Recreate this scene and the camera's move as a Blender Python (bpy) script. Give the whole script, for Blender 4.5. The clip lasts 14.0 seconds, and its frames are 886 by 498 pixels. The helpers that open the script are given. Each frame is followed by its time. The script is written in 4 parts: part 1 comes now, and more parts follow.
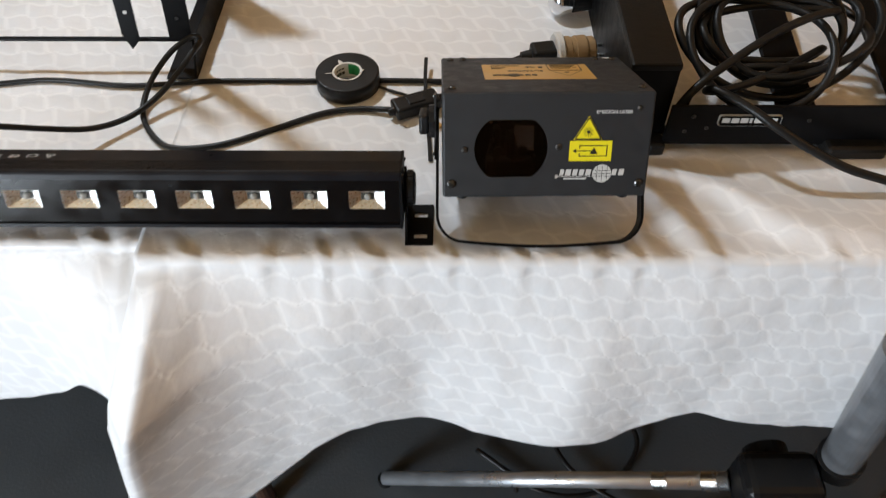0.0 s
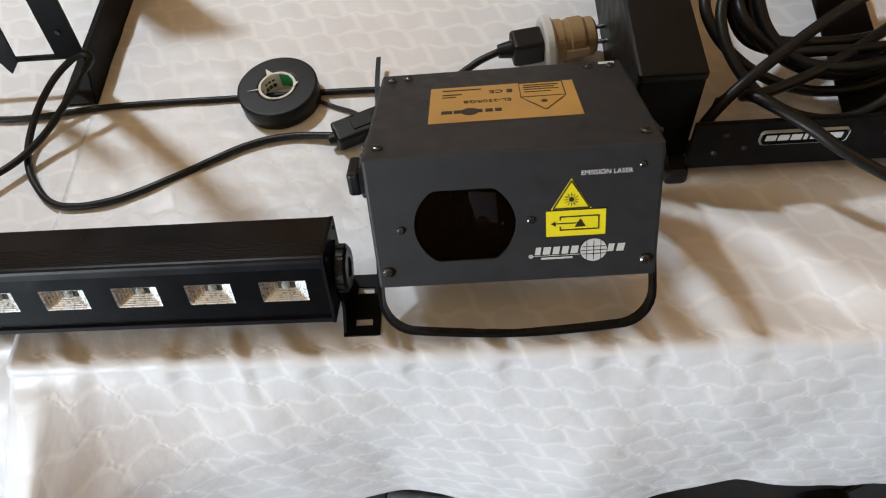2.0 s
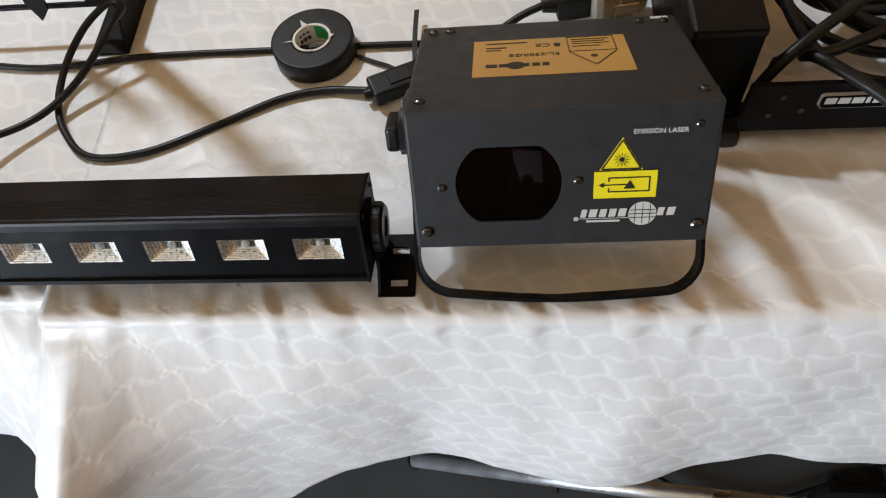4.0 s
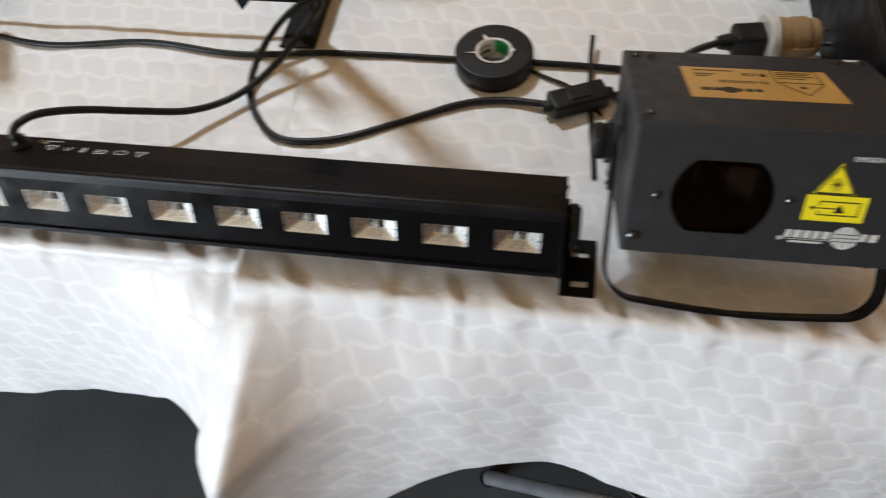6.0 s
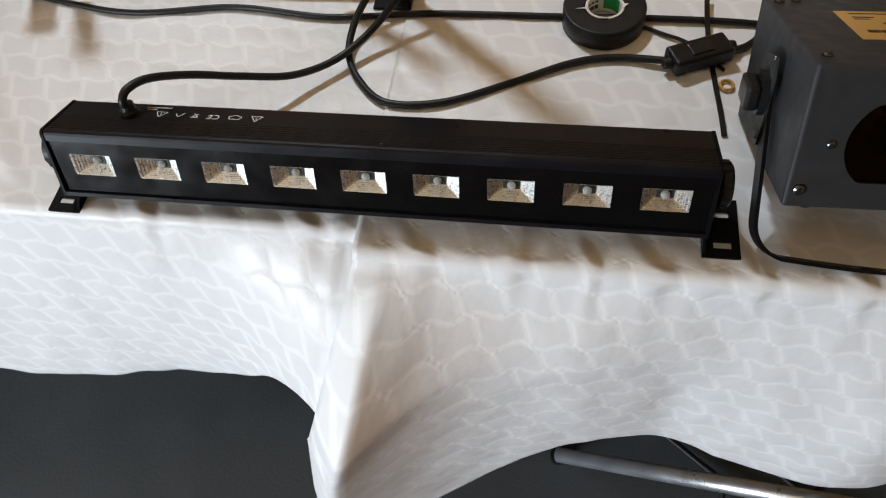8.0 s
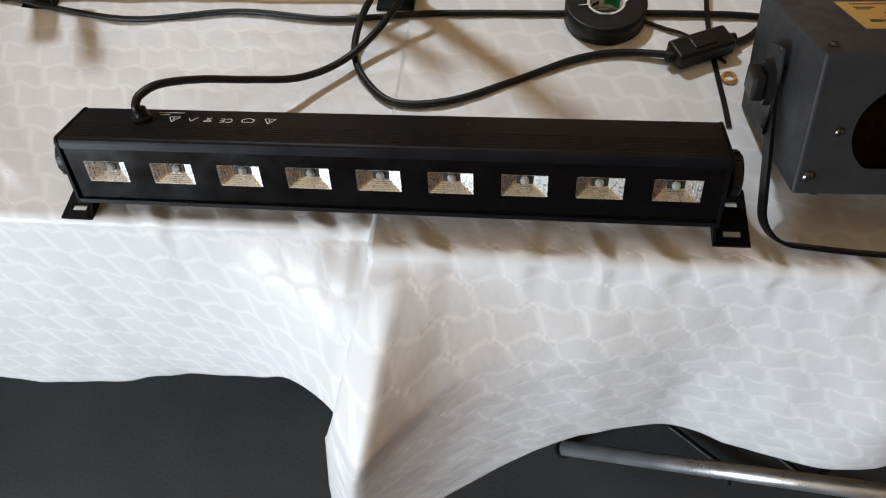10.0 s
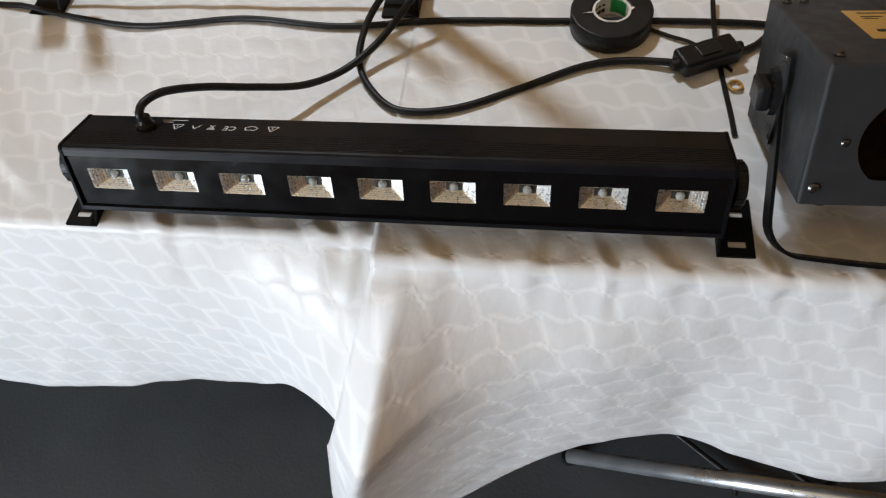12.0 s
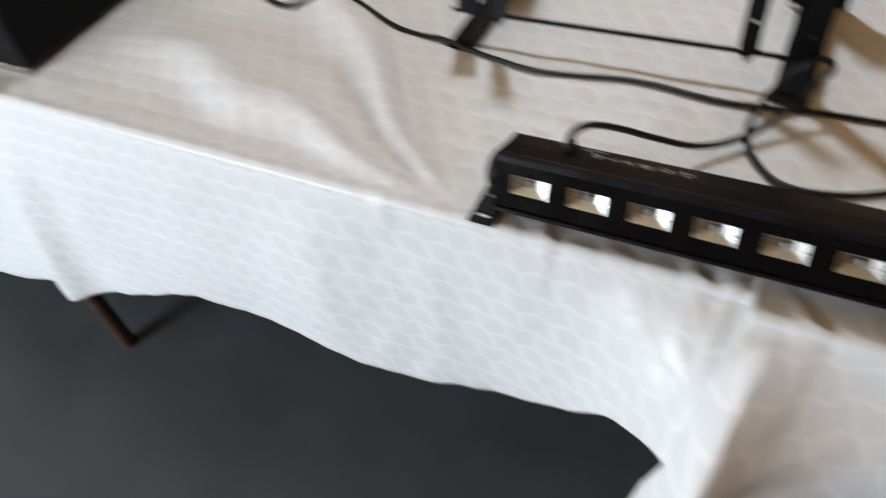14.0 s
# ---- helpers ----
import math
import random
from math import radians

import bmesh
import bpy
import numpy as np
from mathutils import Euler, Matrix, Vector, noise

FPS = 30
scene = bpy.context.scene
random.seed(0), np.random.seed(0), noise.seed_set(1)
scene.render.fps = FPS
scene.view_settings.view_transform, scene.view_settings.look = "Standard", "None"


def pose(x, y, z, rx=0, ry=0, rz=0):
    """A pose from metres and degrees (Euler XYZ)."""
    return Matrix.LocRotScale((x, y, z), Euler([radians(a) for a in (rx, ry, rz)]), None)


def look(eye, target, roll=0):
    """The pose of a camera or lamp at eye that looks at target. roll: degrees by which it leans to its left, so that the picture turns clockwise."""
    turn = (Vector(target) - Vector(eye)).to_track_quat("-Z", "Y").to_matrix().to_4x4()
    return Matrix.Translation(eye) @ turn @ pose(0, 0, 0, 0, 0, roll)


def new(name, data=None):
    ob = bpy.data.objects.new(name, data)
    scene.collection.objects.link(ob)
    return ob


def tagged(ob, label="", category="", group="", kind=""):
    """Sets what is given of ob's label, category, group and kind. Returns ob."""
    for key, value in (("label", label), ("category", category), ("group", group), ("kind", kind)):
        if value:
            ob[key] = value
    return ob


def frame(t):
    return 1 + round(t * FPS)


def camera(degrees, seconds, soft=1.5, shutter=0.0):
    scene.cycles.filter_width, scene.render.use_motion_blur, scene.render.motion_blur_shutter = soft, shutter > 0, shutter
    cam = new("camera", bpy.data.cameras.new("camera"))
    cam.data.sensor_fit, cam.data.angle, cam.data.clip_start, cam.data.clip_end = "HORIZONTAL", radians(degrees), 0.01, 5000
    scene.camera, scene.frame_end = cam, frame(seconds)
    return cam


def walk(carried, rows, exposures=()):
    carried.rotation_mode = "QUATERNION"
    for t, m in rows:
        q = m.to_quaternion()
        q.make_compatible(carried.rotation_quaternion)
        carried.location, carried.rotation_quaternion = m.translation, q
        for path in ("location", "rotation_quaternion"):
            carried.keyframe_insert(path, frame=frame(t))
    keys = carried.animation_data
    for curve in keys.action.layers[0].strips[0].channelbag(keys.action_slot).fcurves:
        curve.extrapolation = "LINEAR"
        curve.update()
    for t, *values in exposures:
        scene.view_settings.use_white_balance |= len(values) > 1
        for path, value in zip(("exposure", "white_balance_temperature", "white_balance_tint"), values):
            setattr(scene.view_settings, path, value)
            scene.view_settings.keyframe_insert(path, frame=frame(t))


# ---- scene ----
cam = camera(62.1, 14.0, soft=1.15, shutter=0.4)
PATH = [
    (0, (0.0443, -0.4771, 1.3026), (0.0408, -0.0967, 0.8386), -0.17),
    (0.1, (0.0549, -0.4537, 1.2950), (0.0452, -0.0734, 0.8309), -1.13),
    (0.5, (0.1118, -0.3210, 1.2652), (0.0555, 0.0095, 0.7676), -7.98),
    (1, (0.1108, -0.2623, 1.2491), (0.0698, 0.0534, 0.7405), -8.28),
    (1.5, (0.1109, -0.2585, 1.2475), (0.0743, 0.0677, 0.7453), -8.30),
    (2, (0.1177, -0.2611, 1.2449), (0.0766, 0.0606, 0.7401), -8.70),
    (2.5, (0.1164, -0.2664, 1.2486), (0.0665, 0.0558, 0.7449), -9.48),
    (2.7, (0.1055, -0.2703, 1.2436), (0.0378, 0.0411, 0.7352), -11.47),
    (4.8, (0.1041, -0.2484, 1.2276), (0.0555, 0.0487, 0.7086), -9.27),
    (5, (0.1074, -0.2505, 1.2267), (0.0616, 0.0507, 0.7098), -9.08),
    (5.5, (0.1026, -0.2525, 1.2233), (0.0450, 0.0398, 0.7025), -10.47),
    (5.7, (0.0733, -0.2699, 1.2347), (-0.0097, 0.0293, 0.7213), -10.71),
    (6, (-0.0139, -0.3079, 1.2495), (-0.0921, 0.0136, 0.7490), -6.34),
    (6.5, (-0.1626, -0.3777, 1.2651), (-0.2155, -0.0401, 0.7720), -3.29),
    (7, (-0.1572, -0.3576, 1.2396), (-0.2136, -0.0335, 0.7379), -3.64),
    (7.5, (-0.1136, -0.3348, 1.2280), (-0.1982, -0.0257, 0.7207), -7.25),
    (8, (-0.1101, -0.3191, 1.2252), (-0.1930, -0.0093, 0.7181), -8.56),
    (8.5, (-0.1240, -0.3154, 1.2257), (-0.2059, -0.0058, 0.7183), -8.91),
    (9, (-0.1334, -0.3208, 1.2274), (-0.2058, -0.0129, 0.7176), -8.27),
    (11.5, (-0.1212, -0.3299, 1.2352), (-0.1983, -0.0135, 0.7312), -9.22),
    (12, (-0.1237, -0.3223, 1.2316), (-0.2053, -0.0100, 0.7258), -9.54),
    (12.5, (-0.1477, -0.3230, 1.2393), (-0.2537, -0.0048, 0.7418), -9.95),
    (13, (-0.1562, -0.3250, 1.2385), (-0.2699, -0.0076, 0.7422), -10.72),
    (13.5, (-0.1814, -0.3437, 1.2475), (-0.2873, -0.0224, 0.7520), -8.92),
    (13.8, (-0.2425, -0.4090, 1.2659), (-0.3904, -0.0695, 0.7938), -8.14),
    (13.9, (-0.2534, -0.4122, 1.2782), (-0.4376, -0.0920, 0.8055), -10.67),
    (14, (-0.2669, -0.4405, 1.2651), (-0.4929, -0.1107, 0.8177), -11.13),
]
walk(cam, [(t, look(eye, target, roll)) for t, eye, target, roll in PATH], [(0.0, 0.02), (2.7, 0.0), (5.6, 0.0), (6.6, -0.22), (13.0, -0.27), (14.0, -0.42)])

# ---- light ----
world = bpy.data.worlds.new("sky")
scene.world = world
world.use_nodes = True
wn = world.node_tree.nodes
sky = wn.new("ShaderNodeTexSky")
sky.sky_type, sky.sun_disc, sky.sun_elevation, sky.sun_rotation = "NISHITA", False, radians(38), radians(290)
world.node_tree.links.new(sky.outputs["Color"], wn["Background"].inputs["Color"])
wn["Background"].inputs["Strength"].default_value = 0.08
scene.view_settings.exposure = 0.0


def window_light(name, place, target, width, height, watts, colour):
    """An area lamp in a window's opening: daylight, or the added east fill."""
    lamp = bpy.data.lights.new(name, "AREA")
    lamp.shape, lamp.size, lamp.size_y, lamp.energy, lamp.color = "RECTANGLE", width, height, watts, colour
    ob = new(name, lamp)
    ob.matrix_world = look(place, target)
    return ob


window_light("window_daylight_back", (-0.75, 0.95, 2.36), (0.0, 0.05, 0.75), 0.11, 0.11, 22, (0.80, 0.90, 1.0))
window_light("window_daylight_south", (-2.50, -2.62, 1.05), (0.1, 0.0, 0.55), 1.2, 1.15, 158, (0.80, 0.90, 1.0))
# added warm fill aimed up at the ceiling; no east window is known
window_light("warm_fill_east", (3.30, -0.35, 1.75), (3.03, -0.33, 2.75), 1.4, 0.5, 40, (1.0, 0.78, 0.52))


# ---- materials ----
def material(name, colour, rough=0.5, metal=0.0, spread=0.12, scale=60.0, bump=0.0, fine=400.0, spec=0.5):
    m = bpy.data.materials.new(name)
    m.use_nodes = True
    nt = m.node_tree
    b = nt.nodes["Principled BSDF"]
    b.inputs["Metallic"].default_value = metal
    b.inputs["Specular IOR Level"].default_value = spec
    co = nt.nodes.new("ShaderNodeTexCoord")
    big = nt.nodes.new("ShaderNodeTexNoise")
    big.inputs["Scale"].default_value, big.inputs["Detail"].default_value = scale, 5
    small = nt.nodes.new("ShaderNodeTexNoise")
    small.inputs["Scale"].default_value, small.inputs["Detail"].default_value = fine, 3
    nt.links.new(co.outputs["Object"], big.inputs["Vector"])
    nt.links.new(co.outputs["Object"], small.inputs["Vector"])
    mix = nt.nodes.new("ShaderNodeMix")
    mix.data_type = "RGBA"
    mix.inputs[6].default_value = (*[c * (1 - spread) for c in colour], 1)
    mix.inputs[7].default_value = (*[min(1, c * (1 + spread)) for c in colour], 1)
    nt.links.new(big.outputs["Fac"], mix.inputs[0])
    nt.links.new(mix.outputs[2], b.inputs["Base Color"])
    rr = nt.nodes.new("ShaderNodeMapRange")
    rr.inputs["From Min"].default_value, rr.inputs["From Max"].default_value = 0.3, 0.7
    rr.inputs["To Min"].default_value, rr.inputs["To Max"].default_value = max(0.02, rough - 0.08), min(1, rough + 0.08)
    nt.links.new(big.outputs["Fac"], rr.inputs["Value"])
    nt.links.new(rr.outputs["Result"], b.inputs["Roughness"])
    if bump:
        bp = nt.nodes.new("ShaderNodeBump")
        bp.inputs["Strength"].default_value, bp.inputs["Distance"].default_value = bump, 0.0006
        nt.links.new(small.outputs["Fac"], bp.inputs["Height"])
        nt.links.new(bp.outputs["Normal"], b.inputs["Normal"])
    return m


def cloth_material():
    """White damask: soft squares of two weaves, small knots where they meet, and a fine thread."""
    m = bpy.data.materials.new("white_damask")
    m.use_nodes = True
    nt = m.node_tree
    N, L = nt.nodes, nt.links
    b = N["Principled BSDF"]
    b.inputs["Sheen Weight"].default_value = 0.05
    uv = N.new("ShaderNodeUVMap")
    uv.uv_map = "weave"

    def math_node(op, a, c=None, v=None):
        n = N.new("ShaderNodeMath")
        n.operation = op
        L.new(a, n.inputs[0])
        if c is not None:
            L.new(c, n.inputs[1])
        if v is not None:
            n.inputs[1].default_value = v
        return n.outputs[0]

    warp = N.new("ShaderNodeTexNoise")
    warp.inputs["Scale"].default_value, warp.inputs["Detail"].default_value = 14, 2
    L.new(uv.outputs["UV"], warp.inputs["Vector"])
    off = N.new("ShaderNodeVectorMath")
    off.operation = "SCALE"
    L.new(warp.outputs["Color"], off.inputs[0])
    off.inputs["Scale"].default_value = 0.008
    add = N.new("ShaderNodeVectorMath")
    L.new(uv.outputs["UV"], add.inputs[0])
    L.new(off.outputs[0], add.inputs[1])
    sep = N.new("ShaderNodeSeparateXYZ")
    L.new(add.outputs[0], sep.inputs[0])
    # staggered rows of lozenges with scalloped edges
    q, p = 0.036, 0.0265
    slow = math_node("SINE", math_node("MULTIPLY", sep.outputs["X"], v=2 * math.pi / q))
    row = math_node("ADD", math_node("DIVIDE", sep.outputs["Y"], v=p), math_node("MULTIPLY", slow, v=0.10))
    parity = math_node("MODULO", math_node("ABSOLUTE", math_node("FLOOR", row)), v=2.0)
    slant = math_node("MULTIPLY", math_node("FRACT", row), v=0.010)
    col = math_node("ADD", math_node("ADD", sep.outputs["X"], math_node("MULTIPLY", parity, v=q / 2)), slant)
    su = math_node("ABSOLUTE", math_node("SINE", math_node("MULTIPLY", col, v=math.pi / q)))
    sv = math_node("ABSOLUTE", math_node("SINE", math_node("MULTIPLY", row, v=math.pi)))
    puff = math_node("MULTIPLY", su, sv)
    sq = N.new("ShaderNodeMapRange")
    sq.interpolation_type = "SMOOTHSTEP"
    sq.inputs["From Min"].default_value, sq.inputs["From Max"].default_value = 0.12, 0.42
    L.new(math_node("MINIMUM", su, sv), sq.inputs["Value"])
    k2 = math.pi / 0.0052
    kn = math_node("MULTIPLY", math_node("SINE", math_node("MULTIPLY", sep.outputs["X"], v=k2)), math_node("SINE", math_node("MULTIPLY", sep.outputs["Y"], v=k2)))
    near = math_node("ADD", su, sv)
    knot = N.new("ShaderNodeMapRange")
    knot.inputs["From Min"].default_value, knot.inputs["From Max"].default_value = 0.75, 0.45
    L.new(near, knot.inputs["Value"])
    knots = math_node("MULTIPLY", kn, knot.outputs["Result"])
    stain = N.new("ShaderNodeTexNoise")
    stain.inputs["Scale"].default_value, stain.inputs["Detail"].default_value = 5, 4
    L.new(uv.outputs["UV"], stain.inputs["Vector"])
    # sheen difference between the two weaves, put into the base colour
    mix = N.new("ShaderNodeMix")
    mix.data_type = "RGBA"
    mix.inputs[6].default_value, mix.inputs[7].default_value = (0.85, 0.85, 0.85, 1), (0.745, 0.745, 0.75, 1)
    fac = math_node("ADD", math_node("MULTIPLY", sq.outputs["Result"], v=0.65), math_node("MULTIPLY", stain.outputs["Fac"], v=0.35))
    L.new(fac, mix.inputs[0])
    L.new(mix.outputs[2], b.inputs["Base Color"])
    rg = N.new("ShaderNodeMapRange")
    rg.inputs["To Min"].default_value, rg.inputs["To Max"].default_value = 0.60, 0.40
    L.new(sq.outputs["Result"], rg.inputs["Value"])
    L.new(rg.outputs["Result"], b.inputs["Roughness"])
    thread = N.new("ShaderNodeTexNoise")
    thread.inputs["Scale"].default_value, thread.inputs["Detail"].default_value = 900, 2
    L.new(uv.outputs["UV"], thread.inputs["Vector"])
    crease = N.new("ShaderNodeTexNoise")
    crease.inputs["Scale"].default_value, crease.inputs["Detail"].default_value, crease.inputs["Roughness"].default_value = 34, 3, 0.5
    L.new(uv.outputs["UV"], crease.inputs["Vector"])
    broad = N.new("ShaderNodeTexNoise")
    broad.inputs["Scale"].default_value, broad.inputs["Detail"].default_value = 8, 2
    L.new(uv.outputs["UV"], broad.inputs["Vector"])
    patch = N.new("ShaderNodeMapRange")
    patch.inputs["From Min"].default_value, patch.inputs["From Max"].default_value = 0.38, 0.66
    patch.inputs["To Min"].default_value, patch.inputs["To Max"].default_value = 0.28, 1.0
    L.new(broad.outputs["Fac"], patch.inputs["Value"])
    hsum = math_node("ADD", math_node("MULTIPLY", math_node("MULTIPLY", puff, patch.outputs["Result"]), v=0.5), math_node("MULTIPLY", knots, v=0.14))
    hsum = math_node("ADD", hsum, math_node("MULTIPLY", thread.outputs["Fac"], v=0.035))
    hsum = math_node("ADD", hsum, math_node("MULTIPLY", crease.outputs["Fac"], v=1.0))
    bp = N.new("ShaderNodeBump")
    bp.inputs["Strength"].default_value, bp.inputs["Distance"].default_value = 0.9, 0.0016
    L.new(hsum, bp.inputs["Height"])
    L.new(bp.outputs["Normal"], b.inputs["Normal"])
    return m


CLOTH = cloth_material()
FLOOR = material("dark_floor_covering", (0.060, 0.070, 0.079), 0.6, spread=0.35, scale=5, bump=0.6, fine=180)
PLASTER = material("warm_plaster", (0.33, 0.19, 0.075), 0.9, spread=0.06, scale=3, bump=0.2, fine=60)
CREAM = material("cream_ceiling_plaster", (0.66, 0.47, 0.26), 0.9, spread=0.06, scale=4)
WHITE_PAINT = material("white_paint", (0.78, 0.78, 0.76), 0.4, spread=0.03)
GREY_COAT = material("grey_powder_coat", (0.022, 0.0230, 0.0248), 0.5, spread=0.15, scale=90, bump=0.35, fine=1500, spec=0.35)
BLACK_COAT = material("black_powder_coat", (0.004, 0.004, 0.0045), 0.45, spread=0.15, scale=60, bump=0.3, fine=1400, spec=0.1)
BLACK_ANODISED = material("black_anodised_aluminium", (0.0045, 0.0045, 0.0065), 0.34, spread=0.2, scale=25, bump=0.08, fine=900, spec=0.25)
PANEL_BLACK = material("satin_black_panel", (0.003, 0.003, 0.0035), 0.2, spread=0.1, scale=40, spec=0.25)
RUBBER = material("black_rubber", (0.009, 0.009, 0.009), 0.42, spread=0.2, scale=80, bump=0.2, fine=900, spec=0.3)
BLACK_PLASTIC = material("black_plastic", (0.007, 0.007, 0.0075), 0.35, spread=0.15, scale=80, bump=0.25, fine=1800, spec=0.3)
SCREW = material("dark_screw_steel", (0.10, 0.10, 0.10), 0.32, metal=1.0, spread=0.3, scale=400)
STEEL = material("bright_steel", (0.62, 0.62, 0.62), 0.22, metal=1.0, spread=0.1, scale=120)
CHROME = material("chrome", (0.80, 0.81, 0.84), 0.2, metal=1.0, spread=0.06, scale=30)
BRUSHED_CHROME = material("satin_chrome", (0.80, 0.83, 0.87), 0.33, metal=0.9, spread=0.12, scale=30)
REFLECTOR = material("silvered_reflector", (0.90, 0.89, 0.86), 0.30, metal=1.0, spread=0.05, scale=500)
SILVER_PRINT = material("silver_print", (0.55, 0.55, 0.53), 0.5, spread=0.08)
WHITE_PRINT = material("white_print", (0.72, 0.72, 0.70), 0.5, spread=0.05)
YELLOW = material("yellow_sticker", (0.82, 0.70, 0.02), 0.35, spread=0.04)
GOLD_LABEL = material("gold_foil_label", (0.62, 0.36, 0.10), 0.38, metal=0.35, spread=0.12, scale=25)
DARK_PRINT = material("dark_print", (0.02, 0.018, 0.012), 0.5, spread=0.05)
CARD = material("white_card_core", (0.70, 0.68, 0.63), 0.7, spread=0.06, scale=90)
GREEN = material("green_print", (0.02, 0.30, 0.08), 0.5)
BEIGE = material("beige_plastic", (0.34, 0.22, 0.11), 0.45, spread=0.12, scale=60)
OFFWHITE = material("offwhite_plastic", (0.66, 0.66, 0.64), 0.4, spread=0.05)
BROWN_STEEL = material("brown_painted_steel", (0.055, 0.025, 0.015), 0.4, spread=0.2)
TEAL = material("teal_plastic", (0.01, 0.09, 0.08), 0.5)
WORN_BLACK = material("worn_black_tape", (0.0045, 0.0045, 0.0044), 0.45, spread=0.9, scale=16, bump=0.6, fine=120, spec=0.25)
SCUFFED = material("scuffed_grey_tube", (0.21, 0.22, 0.235), 0.4, metal=0.5, spread=0.6, scale=30, bump=0.4, fine=200)
WOOD = material("table_wood", (0.30, 0.19, 0.10), 0.6, spread=0.25, scale=12)


def glass_material(name, colour, rough):
    m = bpy.data.materials.new(name)
    m.use_nodes = True
    b = m.node_tree.nodes["Principled BSDF"]
    b.inputs["Base Color"].default_value = (*colour, 1)
    b.inputs["Roughness"].default_value = rough
    b.inputs["Transmission Weight"].default_value = 1.0
    b.inputs["IOR"].default_value = 1.45
    return m


APERTURE_GLASS = glass_material("tinted_aperture_glass", (0.27, 0.255, 0.27), 0.02)
APERTURE_GLASS.node_tree.nodes["Principled BSDF"].inputs["IOR"].default_value = 1.28
LENS = material("milky_led_lens", (0.80, 0.79, 0.73), 0.12, spread=0.05, spec=0.6)
LENS.node_tree.nodes["Principled BSDF"].inputs["Transmission Weight"].default_value = 0.6


# ---- mesh helpers ----
def mesh_of(bm, name, mat, smooth=False):
    me = bpy.data.meshes.new(name)
    bmesh.ops.recalc_face_normals(bm, faces=bm.faces)
    bm.to_mesh(me)
    bm.free()
    for m in mat if isinstance(mat, (list, tuple)) else [mat]:
        me.materials.append(m)
    if smooth:
        me.shade_smooth()
    return me


def part(name, bm, mat, parent=None, label="", smooth=False):
    ob = new(name, mesh_of(bm, name, mat, smooth))
    ob.parent = parent
    return tagged(ob, label)


def thing(name, m, label, category, group="", kind=""):
    ob = new(name)
    ob.matrix_world = m
    ob.empty_display_size = 0.02
    return tagged(ob, label, category, group, kind)


def add_box(bm, lo, hi, bevel=0.0, seg=2, turn=None):
    lo, hi = Vector(lo), Vector(hi)
    got = bmesh.ops.create_cube(bm, size=1.0, matrix=Matrix.LocRotScale((lo + hi) / 2, None, hi - lo))
    vs = got["verts"]
    if bevel:
        es = list({e for v in vs for e in v.link_edges})
        got = bmesh.ops.bevel(bm, geom=es, offset=bevel, segments=seg, profile=0.5, affect="EDGES")
        vs = list({v for f in got["faces"] for v in f.verts} | {v for v in vs if v.is_valid})
    if turn is not None:
        bmesh.ops.transform(bm, matrix=turn, verts=vs)
    return vs


def add_cyl(bm, p, q, r, r2=None, seg=24, caps=True):
    p, q = Vector(p), Vector(q)
    d = q - p
    m = Matrix.Translation((p + q) / 2) @ d.to_track_quat("Z", "Y").to_matrix().to_4x4()
    return bmesh.ops.create_cone(bm, cap_ends=caps, segments=seg, radius1=r, radius2=r if r2 is None else r2, depth=d.length, matrix=m)["verts"]


def add_lathe(bm, profile, m, seg=40):
    """Turns a profile of (radius, height) round the z axis of m."""
    rings = []
    for r, h in profile:
        rings.append([bm.verts.new(m @ Vector((r * math.cos(2 * math.pi * k / seg), r * math.sin(2 * math.pi * k / seg), h))) for k in range(seg)])
    for a, b in zip(rings, rings[1:]):
        for k in range(seg):
            bm.faces.new((a[k], a[(k + 1) % seg], b[(k + 1) % seg], b[k]))
    return rings


def add_slab(bm, outline, depth, m):
    """A closed outline in the x, z plane of m, made depth thick along its y."""
    a = [bm.verts.new(m @ Vector((x, 0, z))) for x, z in outline]
    b = [bm.verts.new(m @ Vector((x, depth, z))) for x, z in outline]
    bm.faces.new(a)
    bm.faces.new(b[::-1])
    for k in range(len(a)):
        j = (k + 1) % len(a)
        bm.faces.new((a[j], a[k], b[k], b[j]))


def smooth_path(points, steps=10):
    pts = [Vector(p) for p in points]
    pts = [2 * pts[0] - pts[1], *pts, 2 * pts[-1] - pts[-2]]
    out = []
    for a, b, c, d in zip(pts, pts[1:], pts[2:], pts[3:]):
        for k in range(steps):
            t = k / steps
            out.append(0.5 * (2 * b + (c - a) * t + (2 * a - 5 * b + 4 * c - d) * t * t + (3 * b - a - 3 * c + d) * t ** 3))
    return out + [pts[-2]]


def add_tube(bm, points, r, seg=10, steps=10):
    path = smooth_path(points, steps) if steps > 1 else [Vector(p) for p in points]
    rings, up = [], Vector((0, 0, 1))
    for k, p in enumerate(path):
        d = (path[min(k + 1, len(path) - 1)] - path[max(k - 1, 0)]).normalized()
        side = d.cross(up)
        side = side.normalized() if side.length > 0.05 else Vector((1, 0, 0))
        top = side.cross(d).normalized()
        up = top if side.length > 0.05 else up
        rings.append([bm.verts.new(p + r * (math.cos(2 * math.pi * j / seg) * side + math.sin(2 * math.pi * j / seg) * top)) for j in range(seg)])
    for a, b in zip(rings, rings[1:]):
        for j in range(seg):
            bm.faces.new((a[j], a[(j + 1) % seg], b[(j + 1) % seg], b[j]))
    bm.faces.new(rings[0])
    bm.faces.new(rings[-1][::-1])


